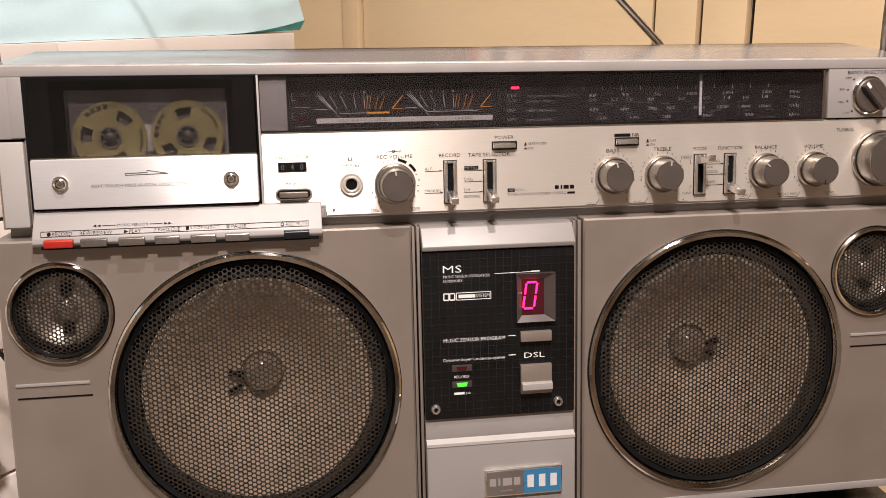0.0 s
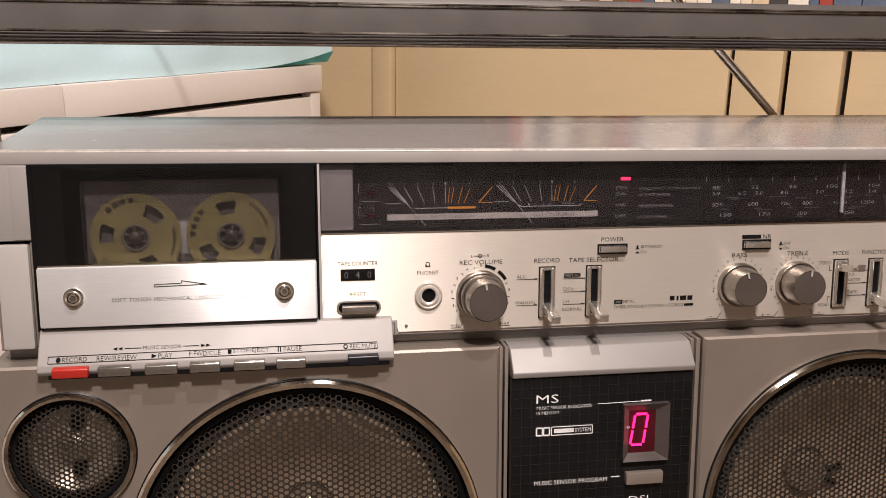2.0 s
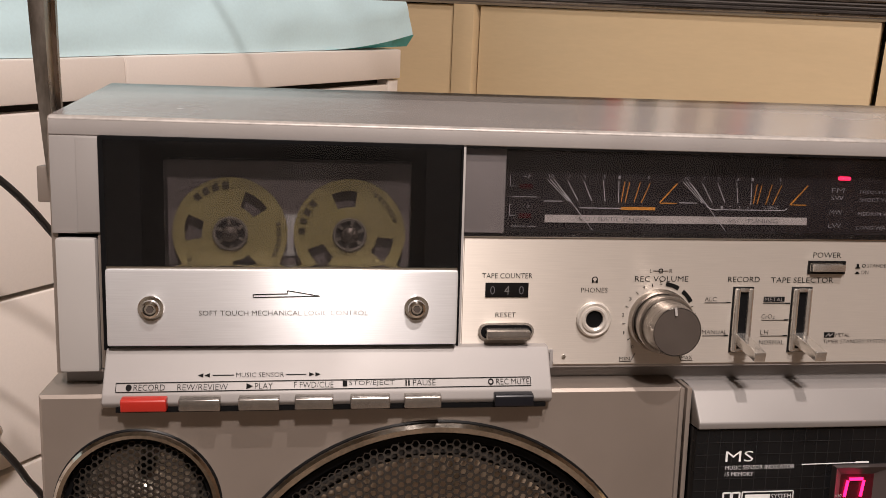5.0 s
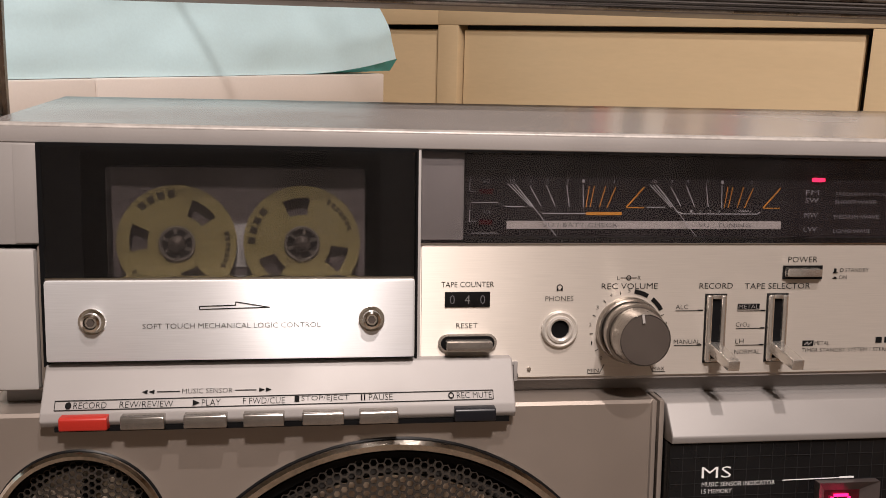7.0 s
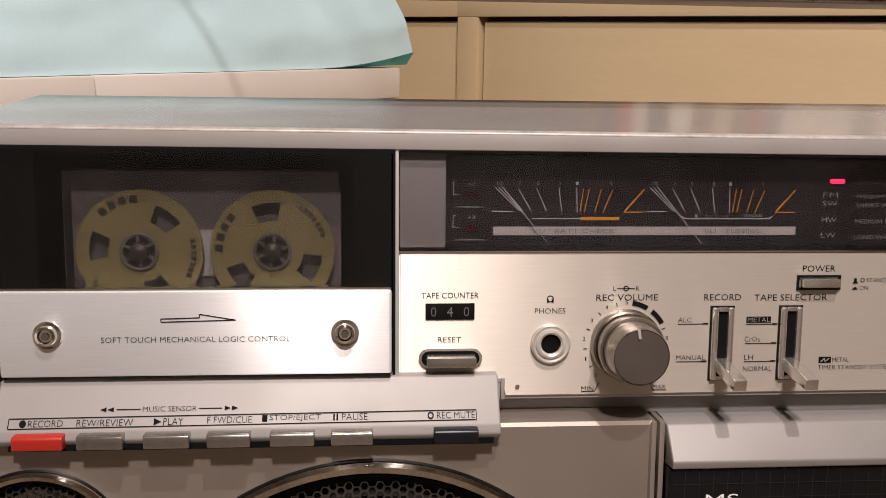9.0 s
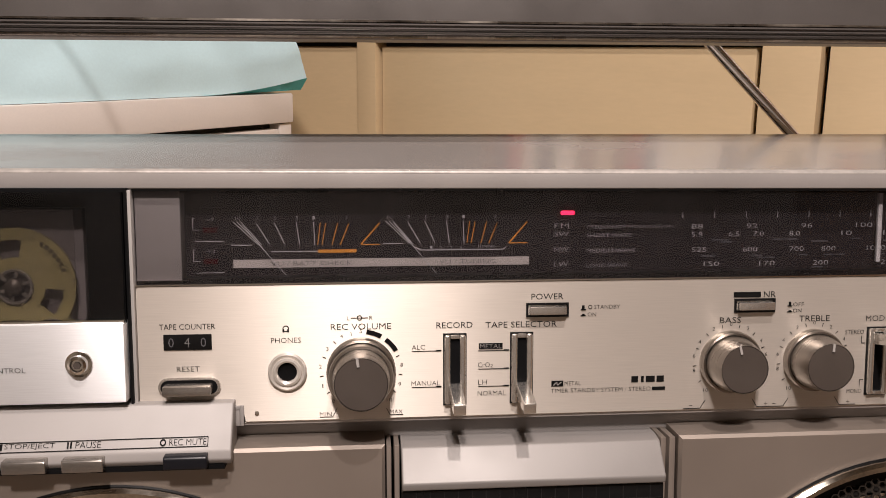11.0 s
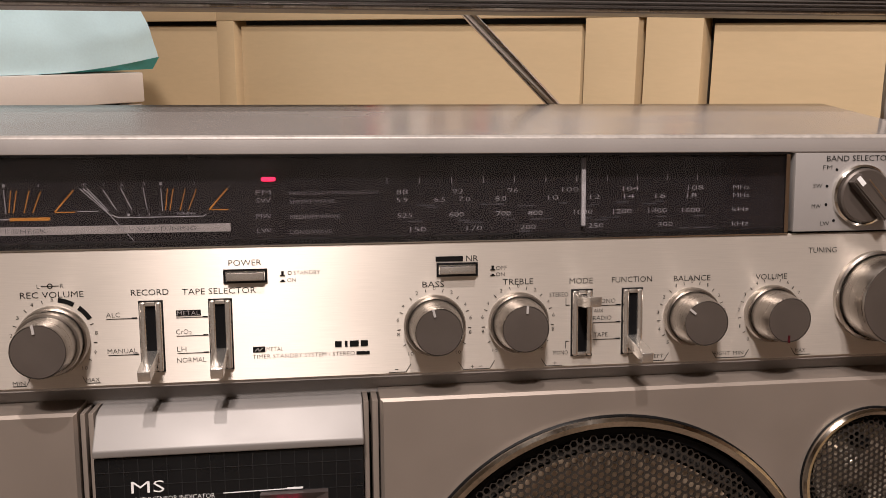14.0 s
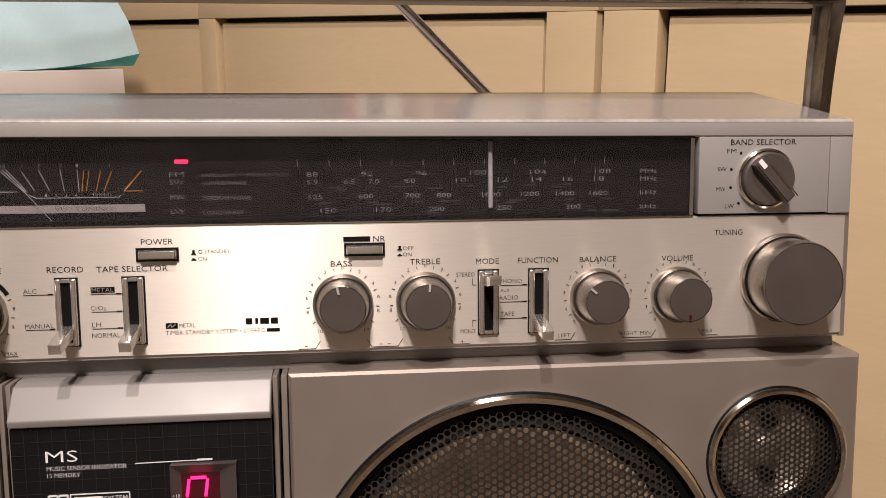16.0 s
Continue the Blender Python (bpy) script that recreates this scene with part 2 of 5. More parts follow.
# ---- mesh helpers ----
def part(name, bm, material, parent=None, label="", sharp=35):
    me = bpy.data.meshes.new(name)
    bmesh.ops.recalc_face_normals(bm, faces=bm.faces)
    bm.to_mesh(me)
    bm.free()
    for p in me.polygons:
        p.use_smooth = True
    me.set_sharp_from_angle(angle=radians(sharp))
    me.materials.append(material)
    ob = new(name, me)
    if parent:
        ob.parent = parent
    if label:
        ob["label"] = label
    return ob


def box(x0, x1, y0, y1, z0, z1, bev=0.0, bm=None, seg=2):
    bm = bm or bmesh.new()
    vs = [bm.verts.new((x, y, z)) for x in (x0, x1) for y in (y0, y1) for z in (z0, z1)]
    fs = [bm.faces.new([vs[i] for i in q]) for q in ((0, 1, 3, 2), (4, 6, 7, 5), (0, 4, 5, 1), (2, 3, 7, 6), (0, 2, 6, 4), (1, 5, 7, 3))]
    if bev:
        es = list({e for f in fs for e in f.edges})
        bmesh.ops.bevel(bm, geom=es, offset=bev, segments=seg, affect="EDGES", profile=0.6)
    return bm


def prism(pts, y0, y1, bm=None, bev=0.0):
    """A polygon of the x-z plane, carried from y0 to y1."""
    bm = bm or bmesh.new()
    a = [bm.verts.new((x, y0, z)) for x, z in pts]
    b = [bm.verts.new((x, y1, z)) for x, z in pts]
    fs = [bm.faces.new(a), bm.faces.new(b[::-1])]
    k = len(pts)
    fs += [bm.faces.new((a[i], b[i], b[(i + 1) % k], a[(i + 1) % k])) for i in range(k)]
    if bev:
        bmesh.ops.bevel(bm, geom=list(fs[0].edges), offset=bev, segments=2, affect="EDGES")
    return bm


def along_x(pts, x0, x1, bm=None, bev=0.0):
    """A polygon of the y-z plane, carried from x0 to x1."""
    bm = bm or bmesh.new()
    a = [bm.verts.new((x0, y, z)) for y, z in pts]
    b = [bm.verts.new((x1, y, z)) for y, z in pts]
    fs = [bm.faces.new(a), bm.faces.new(b[::-1])]
    k = len(pts)
    fs += [bm.faces.new((a[i], b[i], b[(i + 1) % k], a[(i + 1) % k])) for i in range(k)]
    if bev:
        bmesh.ops.bevel(bm, geom=list({e for f in fs for e in f.edges}), offset=bev, segments=3, affect="EDGES", profile=0.6)
    return bm


def lathe(cx, cz, prof, segs=40, bm=None, close=True):
    """Turns (radius, y) pairs about the line through (cx, cz) that runs along y."""
    bm = bm or bmesh.new()
    rings = []
    for r, y in prof:
        if r < 1e-6:
            rings.append([bm.verts.new((cx, y, cz))])
        else:
            rings.append([bm.verts.new((cx + r * math.cos(a), y, cz + r * math.sin(a))) for a in (2 * math.pi * i / segs for i in range(segs))])
    for p, q in zip(rings, rings[1:]):
        for i in range(segs):
            j = (i + 1) % segs
            f = [p[i % len(p)], p[j % len(p)], q[j % len(q)], q[i % len(q)]]
            f = [v for k, v in enumerate(f) if v not in f[:k]]
            if len(f) > 2:
                bm.faces.new(f)
    return bm


def stroke(x0, z0, x1, z1, w, y, bm=None, t=0.0002):
    """A printed line on the face."""
    d = Vector((x1 - x0, z1 - z0)).normalized() * (w / 2)
    n = Vector((-d.y, d.x))
    return prism([(x0 + n.x, z0 + n.y), (x0 - n.x, z0 - n.y), (x1 - n.x, z1 - n.y), (x1 + n.x, z1 + n.y)], y - t, y, bm)


def tube(pts, r, segs=10, bm=None):
    """A round tube along a smooth line through the points."""
    bm = bm or bmesh.new()
    P = [Vector(p) for p in pts]
    P = [2 * P[0] - P[1], *P, 2 * P[-1] - P[-2]]
    line = []
    for i in range(1, len(P) - 2):
        for k in range(8):
            t = k / 8
            a, b, c, d = P[i - 1:i + 3]
            line.append(0.5 * (2 * b + (c - a) * t + (2 * a - 5 * b + 4 * c - d) * t * t + (3 * b - a - 3 * c + d) * t ** 3))
    line.append(P[-2])
    rings = []
    for i, p in enumerate(line):
        d = (line[min(i + 1, len(line) - 1)] - line[max(i - 1, 0)]).normalized()
        u = d.cross(Vector((0.31, 0.2, 0.93))).normalized()
        v = d.cross(u)
        rings.append([bm.verts.new(p + r * (math.cos(a) * u + math.sin(a) * v)) for a in (2 * math.pi * k / segs for k in range(segs))])
    for p, q in zip(rings, rings[1:]):
        for i in range(segs):
            bm.faces.new((p[i], p[(i + 1) % segs], q[(i + 1) % segs], q[i]))
    bm.faces.new(rings[0][::-1])
    bm.faces.new(rings[-1])
    return bm


def words(text, cx, cz, w, h, y, material, parent, name="lettering", turn=0.0, shear=0.0):
    """Letters on the face, fitted to a width and a height, centred at (cx, cz)."""
    cu = bpy.data.curves.new("letters", "FONT")
    cu.body, cu.resolution_u, cu.shear, cu.offset = text, 2, shear, -0.006 if h > 0.0018 else -0.013
    tmp = bpy.data.objects.new("letters", cu)
    me = bpy.data.meshes.new_from_object(tmp)
    bpy.data.objects.remove(tmp)
    bpy.data.curves.remove(cu)
    co = np.array([v.co[:] for v in me.vertices])
    lo, hi = co.min(0), co.max(0)
    s = (co - (lo + hi) / 2) / np.maximum(hi - lo, 1e-9)
    c, d = math.cos(turn), math.sin(turn)
    for v, (a, b, _) in zip(me.vertices, s):
        v.co = (cx + a * w * c - b * h * d, y, cz + a * w * d + b * h * c)
    me.name = name
    me.materials.clear()
    me.materials.append(material)
    ob = new(name, me)
    ob.parent = parent
    return ob


def thing(name, label, category, m=None, group=""):
    ob = new(name)
    ob.empty_display_size = 0.02
    if m:
        ob.matrix_world = m
    return tagged(ob, label, category, group)


# ---- the stereo ----
boombox = thing("boombox", "silver twin-speaker portable cassette stereo with brushed aluminium panel", "boombox", LEAN)
TOPF, TOPB = 0.2700, 0.2825  # height of the top at its front and back edge
BACK = 0.088
K = math.tan(radians(6.2))

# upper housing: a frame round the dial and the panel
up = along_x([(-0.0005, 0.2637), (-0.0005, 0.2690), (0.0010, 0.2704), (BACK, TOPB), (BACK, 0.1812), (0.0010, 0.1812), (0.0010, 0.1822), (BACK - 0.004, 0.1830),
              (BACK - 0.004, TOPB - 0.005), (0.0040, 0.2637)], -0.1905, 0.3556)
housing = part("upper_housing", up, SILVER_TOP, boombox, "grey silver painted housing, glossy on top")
for x0, x1 in ((-0.1912, -0.1890), (0.3540, 0.3562)):
    part("end_plate", along_x([(0.0002, 0.1812), (0.0002, 0.2685), (0.0016, 0.2702), (BACK, TOPB - 0.0004), (BACK, 0.1812)], x0, x1), SILVER, boombox)
part("front_strip", box(-0.1906, 0.3558, -0.0010, 0.002, 0.2641, 0.2694, 0.0004), LIP, boombox, "pale strip above the dial")
part("top_edge", along_x([(-0.0011, 0.2690), (-0.0009, 0.2698), (0.0004, 0.2705), (0.0014, 0.2706), (0.0014, 0.2690)], -0.1904, 0.3556, bev=0.0003), WORNEDGE, boombox, "bright worn front edge")
part("side_post", box(-0.1905, -0.1740, -0.0015, 0.004, 0.2305, 0.2638, 0.0006), LIGHTSIL, boombox)
part("side_post", box(-0.1895, -0.1762, -0.0030, 0.004, 0.1822, 0.2290, 0.0012), ENDCAP, boombox, "light silver end cap")
part("side_post", box(-0.1820, -0.1738, -0.0022, 0.002, 0.2310, 0.2634, 0.0005), LIGHTSIL, boombox)
part("side_post", box(-0.1760, -0.1733, -0.0008, 0.004, 0.1830, 0.2300, 0.0004), SILVER, boombox)

# control panel
panel = part("control_panel", prism([(-0.0498, 0.2303), (0.3548, 0.2303), (0.3548, 0.1822), (-0.0150, 0.1822), (-0.0150, 0.1885), (-0.0498, 0.1885)], 0.0, 0.0036, bev=0.0005),
             BRUSHED, boombox, "champagne brushed aluminium panel")
part("panel_lip", box(-0.0513, -0.0499, -0.0014, 0.003, 0.1885, 0.2635, 0.0003), ENDCAP, boombox)
part("panel_lip", box(-0.0508, -0.0158, -0.0010, 0.003, 0.1872, 0.1885, 0.0002), LIGHTSIL, boombox)
part("panel_lip", box(-0.0163, -0.0150, -0.0010, 0.003, 0.1815, 0.1885, 0.0002), LIGHTSIL, boombox)
part("panel_lip", box(-0.0200, -0.0164, -0.0008, 0.003, 0.1815, 0.1871, 0.0002), LIGHTSIL, boombox)
part("under_panel", box(-0.190, 0.3552, 0.0065, 0.06, 0.1740, 0.1816, 0.0004), VISOR, boombox, "grey set-back strip beneath the panel")


def say(text, cx, cz, w, h, y=-0.00015, material=PRINTK, parent=panel, turn=0.0):
    return words(text, cx, cz, w, h, y, material, parent, "lettering", turn)


def line(*legs, w=0.00032, y=-0.0001, material=PRINTK, parent=panel, name="printed_line"):
    bm = bmesh.new()
    for a, b in zip(legs, legs[1:]):
        stroke(*a, *b, w, y, bm, 0.0001)
    return part(name, bm, material, parent)


def bar(cx, cz, w, h, y=-0.0001, material=PRINTK, parent=panel):
    return part("printed_bar", box(cx - w / 2, cx + w / 2, y - 0.0001, y, cz - h / 2, cz + h / 2), material, parent)


# words of the panel
say("TAPE COUNTER", -0.0332, 0.2162, 0.0186, 0.0019)
say("RESET", -0.0333, 0.2016, 0.0076, 0.0018)
say("PHONES", -0.0003, 0.2109, 0.0101, 0.0018)
say("REC VOLUME", 0.0253, 0.2152, 0.0207, 0.0021)
say("L", 0.0210, 0.2182, 0.0009, 0.0014)
say("R", 0.0287, 0.2182, 0.0011, 0.0014)
line((0.0219, 0.2182), (0.0277, 0.2182), w=0.0002)
part("printed_ring", lathe(0.0248, 0.2182, [(0.0006, -0.0001), (0.0009, -0.0002), (0.0009, 0)], 16), PRINTK, panel)
part("printed_ring", lathe(-0.0003, 0.2149, [(0.0008, -0.0001), (0.0011, -0.0002), (0.0011, 0)], 16), PRINTK, panel)
bar(-0.0011, 0.2142, 0.0006, 0.0011)
bar(0.0005, 0.2142, 0.0006, 0.0011)
say("RECORD", 0.0576, 0.2151, 0.0126, 0.0021)
say("TAPE SELECTOR", 0.0810, 0.2149, 0.0252, 0.0021)
say("ALC", 0.0450, 0.2075, 0.0046, 0.0016)
say("MANUAL", 0.0475, 0.1947, 0.0099, 0.0016)
line((0.0427, 0.2061), (0.0530, 0.2061), w=0.0002)
line((0.0427, 0.1933), (0.0530, 0.1933), w=0.0002)
line((0.0512, 0.2062), (0.0530, 0.2062), w=0.0005, y=-0.00012)
line((0.0512, 0.1934), (0.0530, 0.1934), w=0.0005, y=-0.00012)
bar(0.0703, 0.2074, 0.0084, 0.0021)
say("METAL", 0.0703, 0.2074, 0.0076, 0.0015, -0.0003, LIGHTSIL)
say("CrO", 0.0679, 0.2008, 0.0042, 0.0017)
say("2", 0.0707, 0.2004, 0.0009, 0.0011)
say("LH", 0.0675, 0.1946, 0.0031, 0.0017)
say("NORMAL", 0.0707, 0.1906, 0.0099, 0.0017)
for z in (0.2058, 0.1993, 0.1931):
    line((0.0660, z), (0.0768, z), w=0.0002)
    line((0.0750, z + 0.0001), (0.0768, z + 0.0001), w=0.0005, y=-0.00012)
bar(0.0941, 0.1934, 0.0043, 0.0021)
line((0.0926, 0.1928), (0.0938, 0.1940), (0.0941, 0.1928), (0.0955, 0.1940), w=0.0003, y=-0.0003, material=LIGHTSIL)
say("METAL", 0.0996, 0.1934, 0.0058, 0.0015)
say("TIMER STANDBY SYSTEM / STEREO", 0.1098, 0.1908, 0.0361, 0.0015)
bar(0.1308, 0.1908, 0.0048, 0.0012)
for x, w in ((0.1220, 0.0024), (0.1248, 0.0010), (0.1277, 0.0032), (0.1313, 0.0026)):
    bar(x, 0.1943, w, 0.0022)
say("POWER", 0.0902, 0.2246, 0.0113, 0.0021)
say("STANDBY", 0.1115, 0.2206, 0.0092, 0.0014)
say("ON", 0.1061, 0.2180, 0.0030, 0.0014)
for x0 in (0.1030, 0.1783):
    bar(x0, 0.2205, 0.0009, 0.0015)
    bar(x0, 0.2198, 0.0018, 0.0004, -0.00025)
    bar(x0, 0.2176, 0.0018, 0.0004)
    bar(x0, 0.2180, 0.0009, 0.0005, -0.00025)
part("printed_ring", lathe(0.1055, 0.2206, [(0.0005, -0.0001), (0.0007, -0.0002), (0.0007, 0)], 14), PRINTK, panel)
bar(0.1624, 0.2241, 0.0100, 0.0019)
say("NR", 0.1707, 0.2241, 0.0044, 0.0021)
say("OFF", 0.1815, 0.2203, 0.0040, 0.0014)
say("ON", 0.1811, 0.2180, 0.0032, 0.0014)
say("BASS", 0.1565, 0.2150, 0.0079, 0.0021)
say("TREBLE", 0.1877, 0.2151, 0.0114, 0.0021)
say("MODE", 0.2115, 0.2147, 0.0088, 0.0021)
say("FUNCTION", 0.2310, 0.2147, 0.0155, 0.0021)
say("BALANCE", 0.2545, 0.2145, 0.0144, 0.0021)
say("VOLUME", 0.2861, 0.2142, 0.0126, 0.0021)
say("TUNING", 0.3065, 0.2239, 0.0114, 0.0021)
say("STEREO", 0.2031, 0.2098, 0.0071, 0.0016)
say("MONO", 0.2039, 0.1879, 0.0056, 0.0016)
line((0.2058, 0.2083), (0.2058, 0.2057), (0.2072, 0.2057), w=0.0002)
line((0.2072, 0.1921), (0.2058, 0.1921), (0.2058, 0.1895), w=0.0002)
say("PHONO", 0.2205, 0.2069, 0.0085, 0.0016)
say("AUX", 0.2183, 0.2033, 0.0035, 0.0012)
say("RADIO", 0.2198, 0.2005, 0.0070, 0.0016)
say("TAPE", 0.2192, 0.1942, 0.0054, 0.0016)
for z in (0.2052, 0.1988, 0.1924):
    line((0.2163, z), (0.2268, z), w=0.0002)
    line((0.2250, z + 0.0001), (0.2268, z + 0.0001), w=0.0005, y=-0.00012)
say("LEFT", 0.2415, 0.1851, 0.0049, 0.0014)
say("RIGHT", 0.2672, 0.1851, 0.0063, 0.0014)
say("MIN", 0.2738, 0.1851, 0.0041, 0.0014)
say("MAX", 0.2991, 0.1851, 0.0041, 0.0014)
say("MIN", 0.0128, 0.1846, 0.0041, 0.0014)
say("MAX", 0.0372, 0.1849, 0.0044, 0.0014)


def knob(name, label, cx, cz, r, length, mark, ticks, numbers, signs=None, TAPER=0.81, dual=False, skirt=1.10, ink=None):
    ring = [(r * 1.02, -0.0082), (r * 0.99, -0.0090), (r * 0.91, -0.0090), (r * 0.90, -0.0084)] if dual else []
    base = part(name, lathe(cx, cz, [(r * skirt, 0), (r * skirt, -0.0022), (r * (skirt - 0.04), -0.0030), (r * 0.985, -0.0028), (r * 0.95, -0.0008), (r * 0.96, -0.0040), *ring, (r * TAPER + r * 0.04, -length + 0.0008),
                                     (r * TAPER + r * 0.01, -length), (r * TAPER, -length + 0.0004)], 56), KNOB_SIDE, boombox, label)
    part("cap", lathe(cx, cz, [(r * TAPER + 0.00003, -length + 0.0005), (r * TAPER - 0.0002, -length + 0.0001), (0, -length)], 48), KNOB_FACE, base, "dull grey knob face")
    if mark is not None:
        s, c = math.sin(radians(mark)), math.cos(radians(mark))
        part("pointer", stroke(cx + s * r * 0.56, cz + c * r * 0.56, cx + s * r * 0.84, cz + c * r * 0.84, r * 0.08, -length - 0.0001, None, 0.0003), ink or ENDCAP, base)
    bm = bmesh.new()
    for a in ticks:
        s, c = math.sin(radians(a)), math.cos(radians(a))
        stroke(cx + s * (r + 0.0022), cz + c * (r + 0.0022), cx + s * (r + 0.0034), cz + c * (r + 0.0034), 0.00022, -0.0001, bm, 0.0001)
    if ticks:
        part("tick_marks", bm, PRINTK, panel)
    for a, text in numbers:
        s, c = math.sin(radians(a)), math.cos(radians(a))
        say(text, cx + s * (r + 0.0033), cz + c * (r + 0.0033), 0.0004 if text == "1" else 0.0009 * len(text), 0.0013)
    if signs:
        for side, word in ((-1, signs[0]), (1, signs[1])):
            x = cx + side * r * 0.86
            line((x, cz - r * 1.38), (x + side * 0.0018, cz - r * 1.66), (x + side * 0.0018 + side * 0.0062, cz - r * 1.66), w=0.0002)
            if word:
                say(word, x + side * 0.0052, cz - r * 1.66 + 0.0010, 0.0012, 0.0012 if word == "+" else 0.0002)
    return base


STEP = (-137, -115, -92, -69, -46, -23, 0, 23, 46, 69, 92, 115, 137)
TONE = [(-140, "10"), (-115, ""), (-103, "8"), (-80, "6"), (-57, "4"), (-28, "2"), (0, "0"), (28, "2"), (57, "4"), (80, "6"), (103, "8"), (140, "10")]
LEVEL = [(-137, "0"), (-110, "1"), (-82, "2"), (-55, "3"), (-28, "4"), (0, "5"), (28, "6"), (55, "7"), (82, "8"), (110, "9"), (137, "10")]
SIDE = [(-137, "5"), (-110, "4"), (-82, "3"), (-55, "2"), (-28, "1"), (0, "0"), (28, "1"), (55, "2"), (82, "3"), (110, "4"), (137, "5")]
MID = [-123, -96, -68, -41, -14, 14, 41, 68, 96, 123]
TONE = [t for t in TONE if t[1]]
knob("recording_level_knob", "brushed aluminium recording volume knob", 0.0252, 0.1995, 0.0108, 0.0185, -8, MID, [t for t in LEVEL if t[0] not in (28, 55)], dual=True)
knob("bass_knob", "brushed aluminium bass knob", 0.1568, 0.2000, 0.0102, 0.0130, -14, MID, TONE, ("-", "+"))
knob("treble_knob", "brushed aluminium treble knob", 0.1878, 0.2000, 0.0102, 0.0130, 4, MID, TONE, ("-", "+"))
knob("balance_knob", "brushed aluminium balance knob", 0.2545, 0.2000, 0.0100, 0.0140, -50, MID, SIDE, ("", ""))
knob("volume_knob", "brushed aluminium volume knob turned down", 0.2866, 0.2000, 0.0100, 0.0140, -178, MID, LEVEL, ("", ""), ink=DARKRED)
knob("tuning_knob", "large brushed aluminium tuning knob", 0.3293, 0.2055, 0.0168, 0.0170, None, [], [], TAPER=0.92, skirt=1.05)
# red-black recording level marks
bm = bmesh.new()
for a0, a1 in ((8, 30), (38, 60)):
    q = [(a0 + (a1 - a0) * i / 5) for i in range(6)]
    ring = [(0.0252 + math.sin(radians(a)) * 0.0131, 0.1995 + math.cos(radians(a)) * 0.0131) for a in q]
    ring += [(0.0252 + math.sin(radians(a)) * 0.0147, 0.1995 + math.cos(radians(a)) * 0.0147) for a in q[::-1]]
    prism(ring, -0.0002, -0.0001, bm)
part("printed_arc", bm, PRINTK, panel)
line((0.0108, 0.1836), (0.0152, 0.1836), (0.0168, 0.1868), w=0.0002)
line((0.0396, 0.1838), (0.0350, 0.1838), (0.0338, 0.1862), w=0.0002)


def slider(name, label, cx, z0, z1, lever_z, down):
    bm = bmesh.new()
    w, s = 0.0037, 0.0016
    back = box(cx - w - 0.0004, cx + w + 0.0004, -0.0004, 0.001, z0 - 0.0004, z1 + 0.0004)
    box(cx - w, cx - s, -0.0020, 0.001, z0, z1, 0.0009, bm, 4)
    box(cx + s, cx + w, -0.0020, 0.001, z0, z1, 0.0009, bm, 4)
    box(cx - s, cx + s, -0.0016, 0.001, z0, z0 + 0.0014, 0.0003, bm)
    box(cx - s, cx + s, -0.0016, 0.001, z1 - 0.0014, z1, 0.0003, bm)
    frame_ = part(name, bm, FRAMEMET, boombox, label)
    part("surround", back, BLACK, frame_, "dark edge round the slot")
    part("slot", box(cx - s, cx + s, -0.0006, 0.001, z0 + 0.0014, z1 - 0.0014), MATTBLACK, frame_)
    d = -1 if down else 1
    part("lever", along_x([(-0.0005, lever_z + 0.0020), (-0.0005, lever_z - 0.0022), (-0.0120, lever_z - 0.0022 + d * 0.0016), (-0.0172, lever_z - 0.0020 + d * 0.0026),
                           (-0.0178, lever_z + 0.0016 + d * 0.0026), (-0.0120, lever_z + 0.0016 + d * 0.0014)], cx - 0.0021, cx + 0.0021, bev=0.0003), FRAMEMET, frame_, "polished metal lever")
    return frame_


slider("record_switch", "record mode slide switch with chrome frame", 0.0577, 0.1872, 0.2118, 0.1925, True)
slider("tape_switch", "tape selector slide switch with chrome frame", 0.0812, 0.1872, 0.2118, 0.1925, True)
slider("mode_switch", "mode slide switch set upwards", 0.2118, 0.1868, 0.2112, 0.2075, False)
slider("function_switch", "function slide switch set downwards", 0.2312, 0.1868, 0.2112, 0.1918, True)


def push_button(name, label, cx, cz, w, h):
    rim, e = bmesh.new(), 0.0008
    for a in ((cx - w / 2 - e, cx + w / 2 + e, cz + h / 2, cz + h / 2 + e), (cx - w / 2 - e, cx + w / 2 + e, cz - h / 2 - e, cz - h / 2),
              (cx - w / 2 - e, cx - w / 2, cz - h / 2, cz + h / 2), (cx + w / 2, cx + w / 2 + e, cz - h / 2, cz + h / 2)):
        box(a[0], a[1], -0.0006, 0.001, a[2], a[3], 0, rim)
    b = part(name, rim, BLACK, boombox, label)
    part("cap", box(cx - w / 2 + 0.0003, cx + w / 2 - 0.0003, -0.0028, 0.001, cz - h / 2 + 0.0003, cz + h / 2 - 0.0003, 0.0004), FRAMEMET, b, "silver push cap")


push_button("power_button", "small silver power button in a black rim", 0.0902, 0.2199, 0.0135, 0.0034)
push_button("noise_reduction_button", "small silver noise reduction button in a black rim", 0.1652, 0.2202, 0.0135, 0.0034)

# tape counter, reset key, phones socket
ctr = part("tape_counter", box(-0.0412, -0.0252, -0.0004, 0.001, 0.2082, 0.2136, 0.0002), BLACK, boombox, "black three-digit tape counter window")
say("0", -0.0386, 0.2109, 0.0018, 0.0032, -0.0006, PRINTD, ctr)
say("4", -0.0333, 0.2109, 0.0019, 0.0032, -0.0006, FAINT, ctr)
say("0", -0.0279, 0.2109, 0.0018, 0.0032, -0.0006, PRINTD, ctr)


